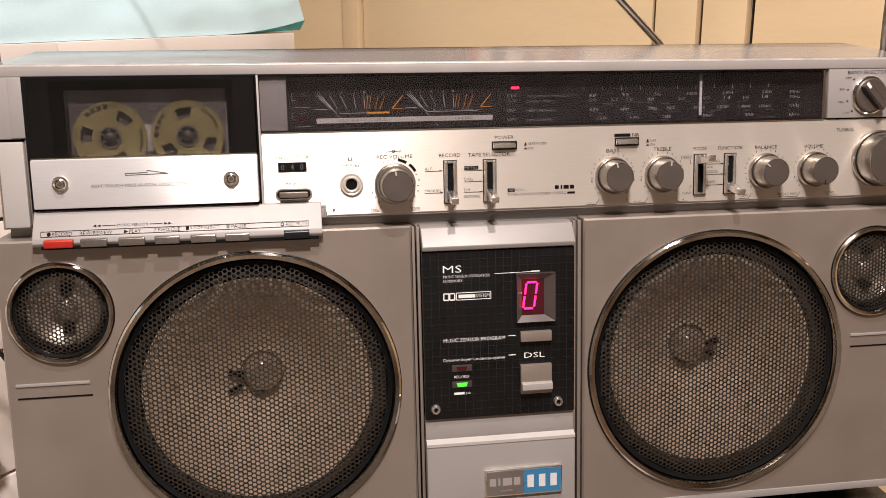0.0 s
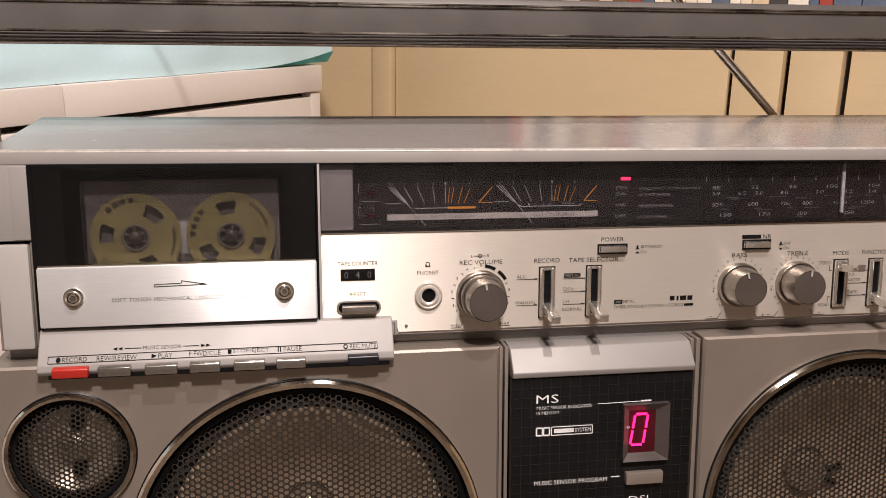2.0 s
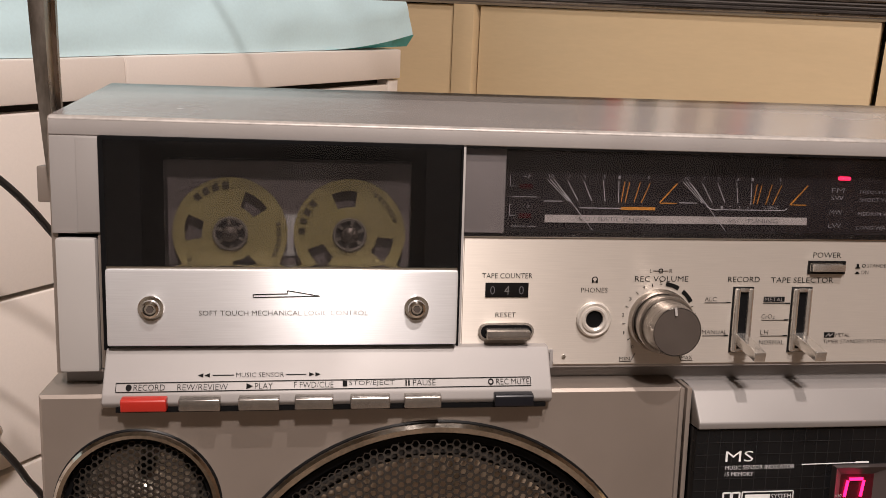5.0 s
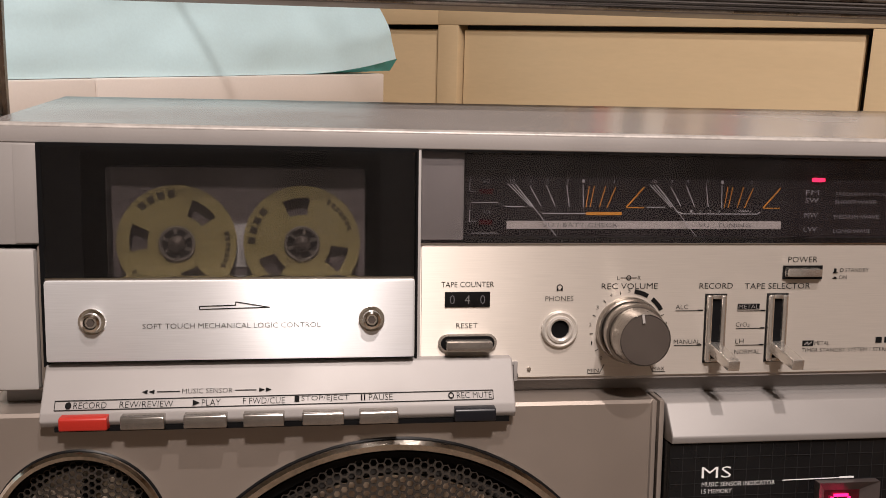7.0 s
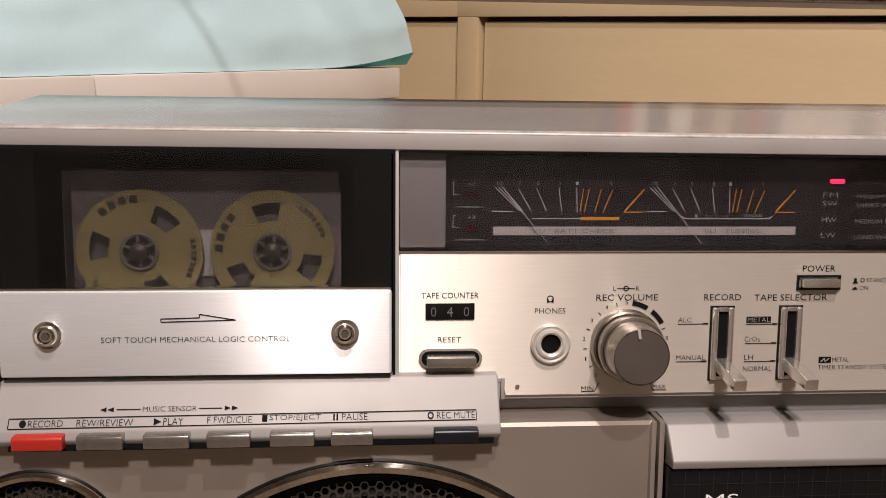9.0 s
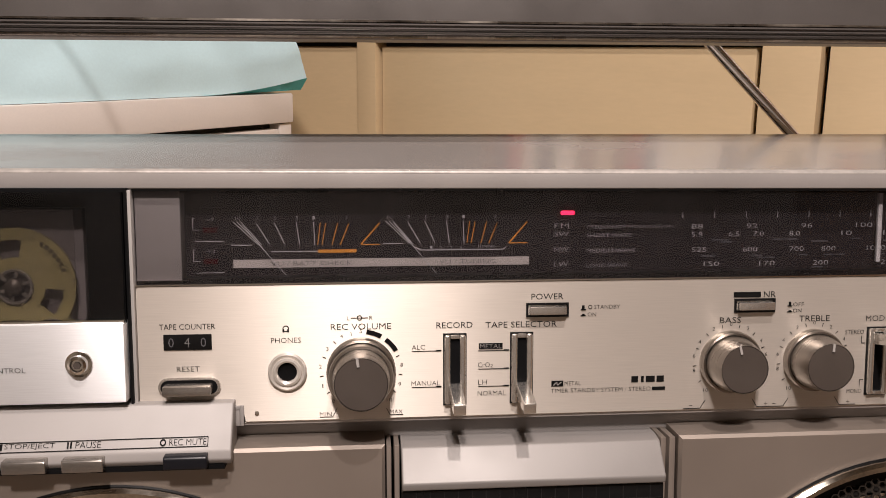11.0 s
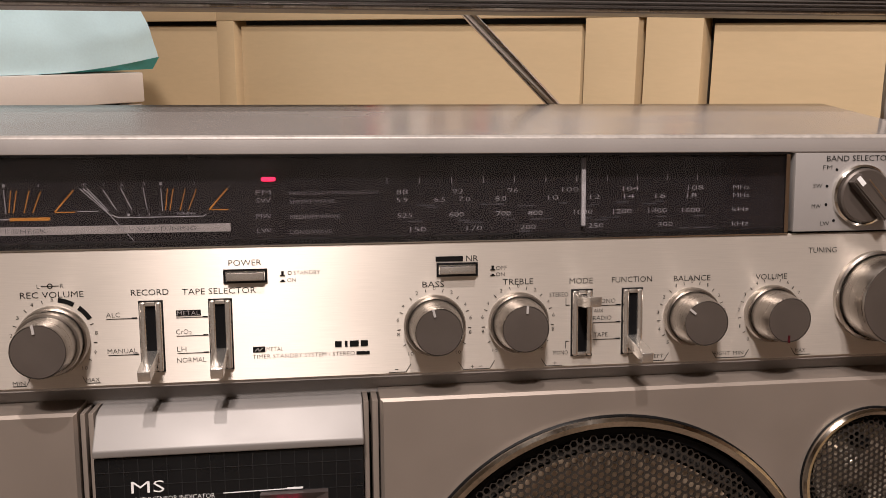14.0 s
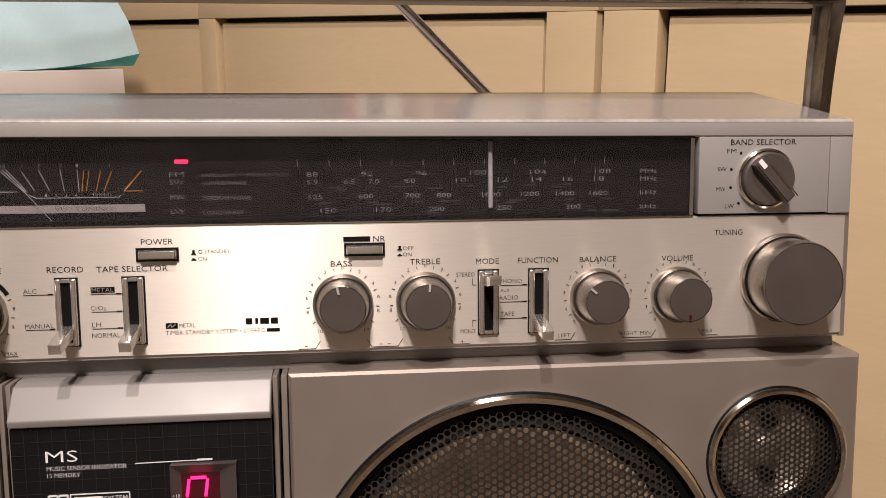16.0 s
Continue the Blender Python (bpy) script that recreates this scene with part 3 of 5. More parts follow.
def stadium(cx, cz, w, h, k=8):
    r = h / 2
    return [(cx + w / 2 - r + r * math.cos(a), cz + r * math.sin(a)) for a in np.linspace(-math.pi / 2, math.pi / 2, k)] + \
           [(cx - w / 2 + r + r * math.cos(a), cz + r * math.sin(a)) for a in np.linspace(math.pi / 2, 3 * math.pi / 2, k)]


rs = part("reset_key", prism(stadium(-0.0330, 0.1955, 0.0208, 0.0064), -0.0012, 0.001, bev=0.0004), FRAMEMET, boombox, "chrome-rimmed counter reset key")
part("rim", prism(stadium(-0.0330, 0.1955, 0.0190, 0.0050), -0.0014, 0.0), MATTBLACK, rs)
part("key", box(-0.0410, -0.0250, -0.0066, 0.0, 0.1939, 0.1970, 0.0007), KEYMET, rs, "dull chrome key")
ph = part("phones_socket", lathe(0.0, 0.2, [(0.0066, 0), (0.0066, -0.0010), (0.0060, -0.0016), (0.0050, -0.0012), (0.0048, -0.0018), (0.0040, -0.0020), (0.0033, -0.0014), (0.0032, 0.0030)], 40),
          SOCKET, boombox, "chrome headphone socket")
part("hole", lathe(0.0, 0.2, [(0.0033, -0.0004), (0.0, -0.0004)], 24), MATTBLACK, ph)
part("rivet", lathe(-0.0107, 0.1856, [(0.0008, 0), (0.0007, -0.0004), (0, -0.0005)], 14), CHROME, boombox)

# band selector plate with its rotary knob
bandp = part("band_plate", box(0.2935, 0.3462, -0.0012, 0.004, 0.2312, 0.2636, 0.0005), LIGHTSIL, boombox, "light silver band selector plate")
part("side_post", box(0.3464, 0.3556, -0.0011, 0.004, 0.2308, 0.2636, 0.0005), LIGHTSIL, boombox)
say("BAND SELECTOR", 0.3190, 0.2587, 0.0263, 0.0021, -0.0014, PRINTK, bandp)
for word, x, z, dx, dz in (("FM", 0.3063, 0.2554, 0.3101, 0.2545), ("SW", 0.3026, 0.2485, 0.3064, 0.2483), ("MW", 0.3023, 0.2408, 0.3063, 0.2413), ("LW", 0.3060, 0.2342, 0.3097, 0.2352)):
    say(word, x, z, 0.0036, 0.0015, -0.0014, PRINTK, bandp)
    part("dot", lathe(dx, dz, [(0.00055, -0.0012), (0.0005, -0.0014), (0, -0.0014)], 12), PRINTK, bandp)
bk = part("band_knob", lathe(0.3203, 0.2447, [(0.0118, -0.001), (0.0116, -0.0026), (0.0108, -0.0032), (0.0104, -0.0024), (0, -0.0024)], 48), CHROME, boombox, "rotary band selector with a bar grip")
part("disc", lathe(0.3203, 0.2447, [(0.0104, -0.0026), (0.0102, -0.0046), (0.0095, -0.0052), (0, -0.0052)], 48), KNOB_FACE, bk)
c45 = (0.3203, 0.2447)
g = [(-0.0092, 0.0024), (0.0104, 0.0022), (0.0104, -0.0022), (-0.0092, -0.0024)]
ca, sa = math.cos(radians(-48)), math.sin(radians(-48))
part("grip", prism([(c45[0] + a * ca - b * sa, c45[1] + a * sa + b * ca) for a, b in g], -0.0092, -0.004, bev=0.0006), KNOB_FACE, bk, "bar grip")
part("pointer", stroke(c45[0] - 0.0096 * ca, c45[1] - 0.0096 * sa, c45[0] - 0.0058 * ca, c45[1] - 0.0058 * sa, 0.0018, -0.0093, None, 0.0002), PRINTW, bk)
part("grip_edge", stroke(c45[0] - 0.0060 * ca + 0.0027 * sa * -1, c45[1] - 0.0060 * sa + 0.0027 * ca, c45[0] + 0.0108 * ca - 0.0025 * sa, c45[1] + 0.0108 * sa + 0.0025 * ca, 0.0005, -0.0093, None, 0.0002), CHROME, bk)

# tuning dial behind glass
DY = 0.0080
dial = part("tuning_dial", box(-0.0345, 0.2905, DY, DY + 0.004, 0.2312, 0.2634), DIALBACK, boombox, "black tuning dial with two level meters")
part("dial_cheek", box(-0.0496, -0.0347, 0.0020, DY + 0.004, 0.2316, 0.2632, 0.0004), LIGHTSIL, boombox, "light silver cheek beside the dial")
part("dial_cheek", box(0.2905, 0.2920, 0.0000, DY + 0.004, 0.2310, 0.2634), CHROME, boombox)
part("dial_ledge", box(-0.0345, 0.2905, 0.0022, DY, 0.2304, 0.2322, 0.0002), BLACK, boombox)
part("dial_ledge", box(-0.0345, 0.2905, 0.0022, DY, 0.2622, 0.2636, 0.0002), BLACK, boombox)
gl = part("dial_glass", box(-0.0496, 0.2905, 0.0002, 0.0010, 0.2306, 0.2635), DIALGLASS, boombox, "clear dial window")
gl.visible_shadow = False
part("dial_rim", box(-0.0498, 0.2920, -0.0006, 0.0012, 0.2632, 0.2640, 0.0002), BLACK, boombox)
part("dial_rim", box(-0.0498, 0.2920, -0.0004, 0.0012, 0.2302, 0.2307, 0.0001), CHROME, boombox)


def dsay(text, cx, cz, w, h, material=PRINTG):
    return words(text, cx, cz, w, h, DY - 0.0003, material, dial)


for word, z in (("FM", 0.2486), ("SW", 0.2457), ("MW", 0.2401), ("LW", 0.2349)):
    dsay(word, 0.0967, z, 0.0052, 0.0017, PRINTM)
for word, x, z, w in (("FREQUENCY MODULATION", 0.1217, 0.2480, 0.0314), ("SHORT WAVE", 0.1140, 0.2451, 0.0162), ("MEDIUM WAVE", 0.1148, 0.2396, 0.0178), ("LONG WAVE", 0.1133, 0.2342, 0.0148)):
    dsay(word, x, z, w, 0.0014, PRINTM)
dsay("OPERATE / FM STEREO", 0.1197, 0.2528, 0.0299, 0.0013, PRINTD)
for x, s in ((0.1463, "88"), (0.1668, "92"), (0.1874, "96"), (0.2093, "100"), (0.2327, "104"), (0.2583, "108")):
    dsay(s, x, 0.2480, 0.0021 * len(s), 0.0017)
for x, s in ((0.1463, "5.9"), (0.1601, "6.5"), (0.1693, "7.0"), (0.1829, "8.0"), (0.2027, "10"), (0.2188, "12"), (0.2321, "14"), (0.2444, "16"), (0.2568, "18")):
    dsay(s, x, 0.2451, 0.0040, 0.0017)
for x, s in ((0.1472, "525"), (0.1663, "600"), (0.1839, "700"), (0.1960, "800"), (0.2143, "1000"), (0.2295, "1200"), (0.2434, "1400"), (0.2567, "1600")):
    dsay(s, x, 0.2395, 0.0018 * len(s), 0.0017)
for x, s in ((0.1520, "150"), (0.1729, "170"), (0.1932, "200"), (0.2193, "250"), (0.2466, "300")):
    dsay(s, x, 0.2343, 0.0058, 0.0017)
for s, z in (("MHz", 0.2479), ("MHz", 0.2449), ("kHz", 0.2395), ("kHz", 0.2340)):
    dsay(s, 0.2767, z, 0.0066, 0.0017)
for i in range(11):
    x = 0.1409 + 0.0118 * i
    line((x, 0.2510), (x, 0.2533), w=0.0003, y=DY - 0.0001, material=PRINTG, parent=dial, name="tick_mark")
rnd = random.Random(4)
for i in range(26):
    x, z = rnd.uniform(0.150, 0.268), rnd.choice((0.2430, 0.2422, 0.2372, 0.2364, 0.2327))
    bar(x, z, rnd.uniform(0.003, 0.007), 0.0005, DY - 0.0001, PRINTD, dial)
part("tuning_pointer", box(0.2128, 0.2144, DY - 0.0032, DY - 0.0018, 0.2346, 0.2625, 0.0003), PRINTW, boombox, "white tuning pointer")
led = part("power_lamp", box(0.0962, 0.1012, DY - 0.0012, DY, 0.2525, 0.2540, 0.0006), REDLED, boombox, "glowing red indicator lamp")

# level meters
for mx, second in ((0.0, False), (0.0522, True)):
    def ml(*legs, w=0.0003, material=PRINTG):
        return line(*[(x + mx, z) for x, z in legs], w=w, y=DY - 0.0001, material=material, parent=dial, name="meter_mark")
    for a, b in (((-0.0180, 0.2509), (-0.0098, 0.2429)), ((-0.0168, 0.2509), (-0.0092, 0.2429)), ((-0.0155, 0.2509), (-0.0086, 0.2429)), ((-0.0102, 0.2503), (-0.0060, 0.2432)),
                 ((-0.0042, 0.2506), (-0.0008, 0.2432)), ((0.0033, 0.2508), (0.0044, 0.2430)), ((0.0093, 0.2507), (0.0096, 0.2426))):
        ml(a, b, material=PRINTG)
    for a, b in (((0.0116, 0.2505), (0.0106, 0.2428)), ((0.0135, 0.2504), (0.0121, 0.2428)), ((0.0176, 0.2503), (0.0156, 0.2428)), ((0.0214, 0.2500), (0.0184, 0.2427))):
        ml(a, b, material=PRINTO)
    ml((0.0256, 0.2428), (0.0321, 0.2502), material=PRINTO, w=0.0005)
    ml((0.0256, 0.2427), (0.0322, 0.2427), material=PRINTO, w=0.0003)
    ml((-0.0190, 0.2429), (-0.0120, 0.2429), w=0.0003)
    ml((-0.0054, 0.2405), (0.0107, 0.2405), w=0.0003, material=PRINTG)
    if second:
        ml((0.0107, 0.2405), (0.0235, 0.2405), (0.0245, 0.2413), w=0.0003, material=PRINTG)
        ml((-0.0054, 0.2405), (-0.0080, 0.2416), w=0.0003, material=PRINTW)
        dsay("TUNING", 0.0175 + mx, 0.2416, 0.0066, 0.0009, PRINTG)
        for i, s in enumerate("1234"):
            dsay(s, mx - 0.002 + i * 0.0035, 0.2414, 0.0008, 0.0010)
    else:
        ml((0.0107, 0.2405), (0.0240, 0.2405), w=0.0011, material=PRINTO)
    for s, x in (("10", -0.0165), ("7", -0.0098), ("5", -0.0038), ("3", 0.0036), ("1", 0.0094), ("3", 0.0206)):
        dsay(s, x + mx, 0.2522, 0.0009 * len(s), 0.0011)
    needle = part("needle", stroke(-0.0150 + mx, 0.2500, 0.0011 + mx, 0.2307, 0.00022, DY - 0.0015, None, 0.0002), PRINTG, dial, "thin white meter needle")
bar(0.0333, 0.2364, 0.1034, 0.0029, DY - 0.0003, WHITEBAR, dial)
words("VU / BATT CHECK", 0.0085, 0.2364, 0.0280, 0.0014, DY - 0.0006, FAINT, dial)
words("VU / TUNING", 0.0630, 0.2364, 0.0200, 0.0014, DY - 0.0006, FAINT, dial)
for z, s in ((0.2483, "+7"), (0.2374, "+3")):
    part("indicator", box(-0.0284, -0.0236, DY - 0.0006, DY, z - 0.0009, z + 0.0008), DARKRED, dial)
    dsay(s, -0.0258, z + 0.0035, 0.0026, 0.0011, PRINTG)
    line((-0.0310, z + 0.0040), (-0.0318, z + 0.0040), (-0.0318, z), (-0.0295, z), w=0.0002, y=DY - 0.0001, material=PRINTG, parent=dial)
    line((-0.0310, z - 0.0040), (-0.0215, z - 0.0040), w=0.0002, y=DY - 0.0001, material=PRINTG, parent=dial)
line((-0.0310, 0.2560), (-0.0215, 0.2560), w=0.0002, y=DY - 0.0001, material=PRINTD, parent=dial)

# cassette well and door
well = part("cassette_well", box(-0.1730, -0.0515, 0.024, 0.026, 0.19, 0.2635), MATTBLACK, boombox, "black cassette well")
for a in ((-0.1745, -0.1728, 0.19, 0.2640), (-0.0518, -0.0510, 0.19, 0.2640), (-0.1730, -0.0515, 0.2628, 0.2640)):
    part("well_wall", box(a[0], a[1], -0.0030, 0.026, a[2], a[3]), MATTBLACK, well)
door = part("cassette_door", box(-0.1726, -0.0522, -0.0075, 0.004, 0.1912, 0.2180, 0.0010), DOORMET, boombox, "bright brushed aluminium cassette door")
part("door_lip", box(-0.1724, -0.0524, -0.0062, -0.001, 0.2178, 0.2190, 0.0003), CHROME, door)
door.location = (0, 0.0005, 0.0011)
dg = part("door_window", box(-0.1724, -0.0523, -0.0050, -0.0035, 0.2185, 0.2630), SMOKED, boombox, "smoked cassette window")
dg.visible_shadow = False
for a in ((-0.1724, -0.1610, 0.2185), (-0.0640, -0.0523, 0.2185), (-0.1610, -0.0640, 0.2616)):
    part("window_border", box(a[0], a[1], -0.0030, -0.0022, a[2], 0.2630), MATTBLACK, dg, "black border behind the window")
words("SOFT TOUCH MECHANICAL LOGIC CONTROL", -0.1129, 0.2030, 0.0578, 0.0017, -0.0077, PRINTK, door)
line((-0.1235, 0.2085), (-0.1235, 0.2095), (-0.1118, 0.2098), (-0.1118, 0.2109), (-0.1007, 0.2090), (-0.1235, 0.2085), w=0.00028, y=-0.0076, parent=door)
for x in (-0.1577, -0.0669):
    sc = part("screw", lathe(x, 0.2047, [(0.0044, -0.0074), (0.0043, -0.0082), (0.0036, -0.0080), (0.0034, -0.0088), (0.0030, -0.0100), (0.0022, -0.0104), (0.0018, -0.0096), (0, -0.0096)], 36), CHROME, door, "chrome recessed screw")
    part("socket", lathe(x, 0.2047, [(0.0013, -0.0100), (0, -0.0100)], 6), KNOB_FACE, sc)

# the cassette inside
cas = thing("cassette", "cassette with two small yellow open reels, behind the smoked window", "cassette", LEAN)
CY = 0.0050
shell = bmesh.new()
box(-0.1545, -0.0685, CY + 0.004, CY + 0.010, 0.2000, 0.2560, 0.001, shell)
part("shell", shell, SHELL, cas, "smoky plastic cassette shell")
part("tape_window", box(-0.1163, -0.1075, CY + 0.0032, CY + 0.004, 0.2215, 0.2365, 0.0003), PRINTG, cas)
part("shell_front", box(-0.1540, -0.0690, CY - 0.0048, CY - 0.0040, 0.2000, 0.2560, 0.0003), CLEARSHELL, cas, "clear cassette front with a hazy film").visible_shadow = False
for cx, turn in ((-0.1323, 35), (-0.0904, 80)):
    R, n = 0.0199, 72
    bm = bmesh.new()
    radii = (0.0060, 0.0088, 0.0098, 0.0150, 0.0158, 0.0176, R)
    grid = {}
    for i in range(n):
        a = 2 * math.pi * i / n
        for j, r in enumerate(radii):
            for k, y in enumerate((CY, CY + 0.0012)):
                grid[i, j, k] = bm.verts.new((cx + r * math.cos(a), y, 0.2300 + r * math.sin(a)))
    def solid(i, j):
        i, q = i % n, (math.degrees(2 * math.pi * (i + 0.5) / n) - turn) % 120
        return 0 <= j < 6 and not (2 <= j <= 3 and q < 36)
    for i in range(n):
        for j in range(6):
            if not solid(i, j):
                continue
            p = (i + 1) % n
            bm.faces.new((grid[i, j, 0], grid[p, j, 0], grid[p, j + 1, 0], grid[i, j + 1, 0]))
            for (s, t), (u, v) in (((i - 1, j), ((i, j), (i, j + 1))), ((i + 1, j), ((p, j), (p, j + 1))), ((i, j - 1), ((i, j), (p, j))), ((i, j + 1), ((i, j + 1), (p, j + 1)))):
                if not solid(s, t):
                    bm.faces.new((grid[(*u, 0)], grid[(*v, 0)], grid[(*v, 1)], grid[(*u, 1)]))
    reel = part("reel", bm, YELLOW, cas, "yellow open reel with three cut-outs")
    part("hub", lathe(cx, 0.2300, [(0.0062, CY - 0.0006), (0.0058, CY - 0.0010), (0.0051, CY - 0.0008), (0.0050, CY + 0.002)], 36), CLEARHUB, reel, "clear grey hub")
    hub = part("drive_hub", lathe(cx, 0.2300, [(0.0051, CY + 0.001), (0, CY + 0.001)], 24), FOAM, reel)
    part("spindle", lathe(cx, 0.2300, [(0.0030, CY + 0.001), (0.0028, CY - 0.0020), (0.0016, CY - 0.0030), (0, -0.0034 + CY)], 20), KNOB_FACE, reel)
    for i in range(6):
        a = radians(60 * i + turn)
        part("tooth", stroke(cx + 0.0032 * math.cos(a), 0.2300 + 0.0032 * math.sin(a), cx + 0.0050 * math.cos(a), 0.2300 + 0.0050 * math.sin(a), 0.0010, CY - 0.0004, None, 0.0006), CLEARHUB, reel)
    for a0, letters, gap, w in ((turn + 78, 4, 12.0, 0.0022), (turn + 198, 7, 6.4, 0.0010), (turn + 318, 7, 6.4, 0.0010)):
        for k in range(letters):
            a = radians(a0 + (k - (letters - 1) / 2) * gap)
            x, z = cx + 0.0170 * math.cos(a), 0.2300 + 0.0170 * math.sin(a)
            h = 0.0012 if letters == 4 else 0.0008
            part("printed_bar", stroke(x - h * math.cos(a), z - h * math.sin(a), x + h * math.cos(a), z + h * math.sin(a), w, CY - 0.0001, None, 0.0001), REELINK, reel)

# key bank under the door
keybar = part("key_bank", along_x([(0.002, 0.1908), (-0.0042, 0.1908), (-0.0126, 0.1770), (-0.0134, 0.1742), (-0.0120, 0.1722), (0.002, 0.1722)], -0.1735, -0.0178, bev=0.0006), LIGHTSIL, boombox, "light silver sloping key bank")
part("key_bank_end", prism([(-0.1745, 0.1740), (-0.1735, 0.1740), (-0.1735, 0.1715), (-0.1745, 0.1715)], -0.0110, 0.0), SILVER, keybar)
part("key_slot", box(-0.1690, -0.0200, -0.0128, 0.0, 0.1708, 0.1724), MATTBLACK, keybar)
SL = (0.1908 - 0.1770) / (0.0126 - 0.0042)


def ksay(text, cx, cz, w, h, material=PRINTK):
    ob = words(text, cx, cz, w, h, 0.0, material, keybar)
    for v in ob.data.vertices:
        v.co.y = -0.0126 + (v.co.z - 0.1770) / SL - 0.0003
    return ob


def kshape(bm, name="printed_mark"):
    for v in bm.verts:
        v.co.y = -0.0126 + (v.co.z - 0.1770) / SL - 0.0003 + v.co.y
    return part(name, bm, PRINTK, keybar)


ksay("RECORD", -0.1580, 0.1792, 0.0103, 0.0018)
kshape(lathe(-0.1648, 0.1792, [(0.0010, 0), (0.0009, -0.0001), (0, -0.0001)], 16))
ksay("REW/REVIEW", -0.1403, 0.1792, 0.0169, 0.0018)
ksay("PLAY", -0.1197, 0.1793, 0.0060, 0.0018)
kshape(prism([(-0.1256, 0.1802), (-0.1234, 0.1793), (-0.1256, 0.1784)], -0.0001, 0))
ksay("F FWD/CUE", -0.1026, 0.1795, 0.0136, 0.0018)
ksay("STOP/EJECT", -0.0824, 0.1797, 0.0159, 0.0018)
kshape(box(-0.0926, -0.0910, -0.0001, 0, 0.1789, 0.1806))
ksay("PAUSE", -0.0639, 0.1798, 0.0080, 0.0018)
kshape(box(-0.0706, -0.0701, -0.0001, 0, 0.1789, 0.1807, 0, box(-0.0696, -0.0691, -0.0001, 0, 0.1789, 0.1807)))
ksay("REC MUTE", -0.0320, 0.1798, 0.0120, 0.0018)
kshape(lathe(-0.0400, 0.1798, [(0.0006, 0), (0.0007, -0.0001), (0.0010, -0.0001), (0.0010, 0)], 16))
ksay("MUSIC SENSOR", -0.1211, 0.1827, 0.0163, 0.0014)
for x0, x1 in ((-0.1372, -0.1300), (-0.1122, -0.1052)):
    kshape(stroke(x0, 0.1827, x1, 0.1827, 0.0002, 0, None, 0.0001))
for x, d in ((-0.1390, -1), (-0.1412, -1), (-0.1034, 1), (-0.1012, 1)):
    kshape(prism([(x - d * 0.0009, 0.1833), (x + d * 0.0009, 0.1827), (x - d * 0.0009, 0.1821)], -0.0001, 0))
for a in (((-0.1690, 0.1779), (-0.0255, 0.1785)), ((-0.1690, 0.1806), (-0.0255, 0.1812)), ((-0.1690, 0.1779), (-0.1690, 0.1806)), ((-0.0255, 0.1785), (-0.0255, 0.1812))):
    kshape(stroke(*a[0], *a[1], 0.0002, 0, None, 0.0001), "printed_line")
for x0, x1, m, lab in ((-0.1668, -0.1518, RED, "red record key"), (-0.1478, -0.1340, KEYMET, "polished silver key"), (-0.1280, -0.1142, KEYMET, "polished silver key"), (-0.1090, -0.0958, KEYMET, "polished silver key"),
                       (-0.0899, -0.0762, KEYMET, "polished silver key"), (-0.0712, -0.0582, KEYMET, "polished silver key"), (-0.0392, -0.0252, NAVY, "dark blue mute key")):
    k = part("tape_key", along_x([(-0.008, 0.1768), (-0.0156, 0.1764), (-0.0163, 0.1757), (-0.0161, 0.1720), (-0.008, 0.1716)], x0, x1, bev=0.0005), m, keybar, lab)

# ---- lower half: speakers and centre column ----
FY = -0.0080
LOW = -0.0080


def wedge(z, y):
    """Face height of a level plane through (y=FY, z), further back at y."""
    return z + (y - FY) * K


def cabinet(x0, x1, holes):
    """A speaker cabinet with round openings in its front."""
    bm = bmesh.new()
    c = 0.0011
    top, low = 0.1755, LOW
    loops = [[(x0 + c, low + c), (x1 - c, low + c), (x1 - c, top - c), (x0 + c, top - c)]]
    for cx, cz, r in holes:
        loops.append([(cx + r * math.cos(a), cz + r * math.sin(a)) for a in (2 * math.pi * i / 72 for i in range(72))])
    edges, rims = [], []
    for lp in loops:
        vs = [bm.verts.new((x, FY, z)) for x, z in lp]
        rims.append(vs)
        edges += [bm.edges.new((vs[i], vs[(i + 1) % len(vs)])) for i in range(len(vs))]
    bmesh.ops.triangle_fill(bm, use_beauty=True, use_dissolve=False, edges=edges)
    out = [bm.verts.new((x, FY + c, z)) for x, z in ((x0, low), (x1, low), (x1, top), (x0, top))]
    back = [bm.verts.new((x, BACK + 0.004, z)) for x, z in ((x0, wedge(low, BACK)), (x1, wedge(low, BACK)), (x1, top + 0.004), (x0, top + 0.004))]
    for a, b in ((rims[0], out), (out, back)):
        for i in range(4):
            bm.faces.new((a[i], a[(i + 1) % 4], b[(i + 1) % 4], b[i]))
    bm.faces.new(back)
    for vs in rims[1:]:
        deep = [bm.verts.new((v.co.x, FY + 0.02, v.co.z)) for v in vs]
        for i in range(len(vs)):
            bm.faces.new((vs[i], vs[(i + 1) % len(vs)], deep[(i + 1) % len(vs)], deep[i]))
    cab = part("speaker_cabinet", bm, SILVER, boombox, "grey silver painted speaker cabinet", 25)
    return cab


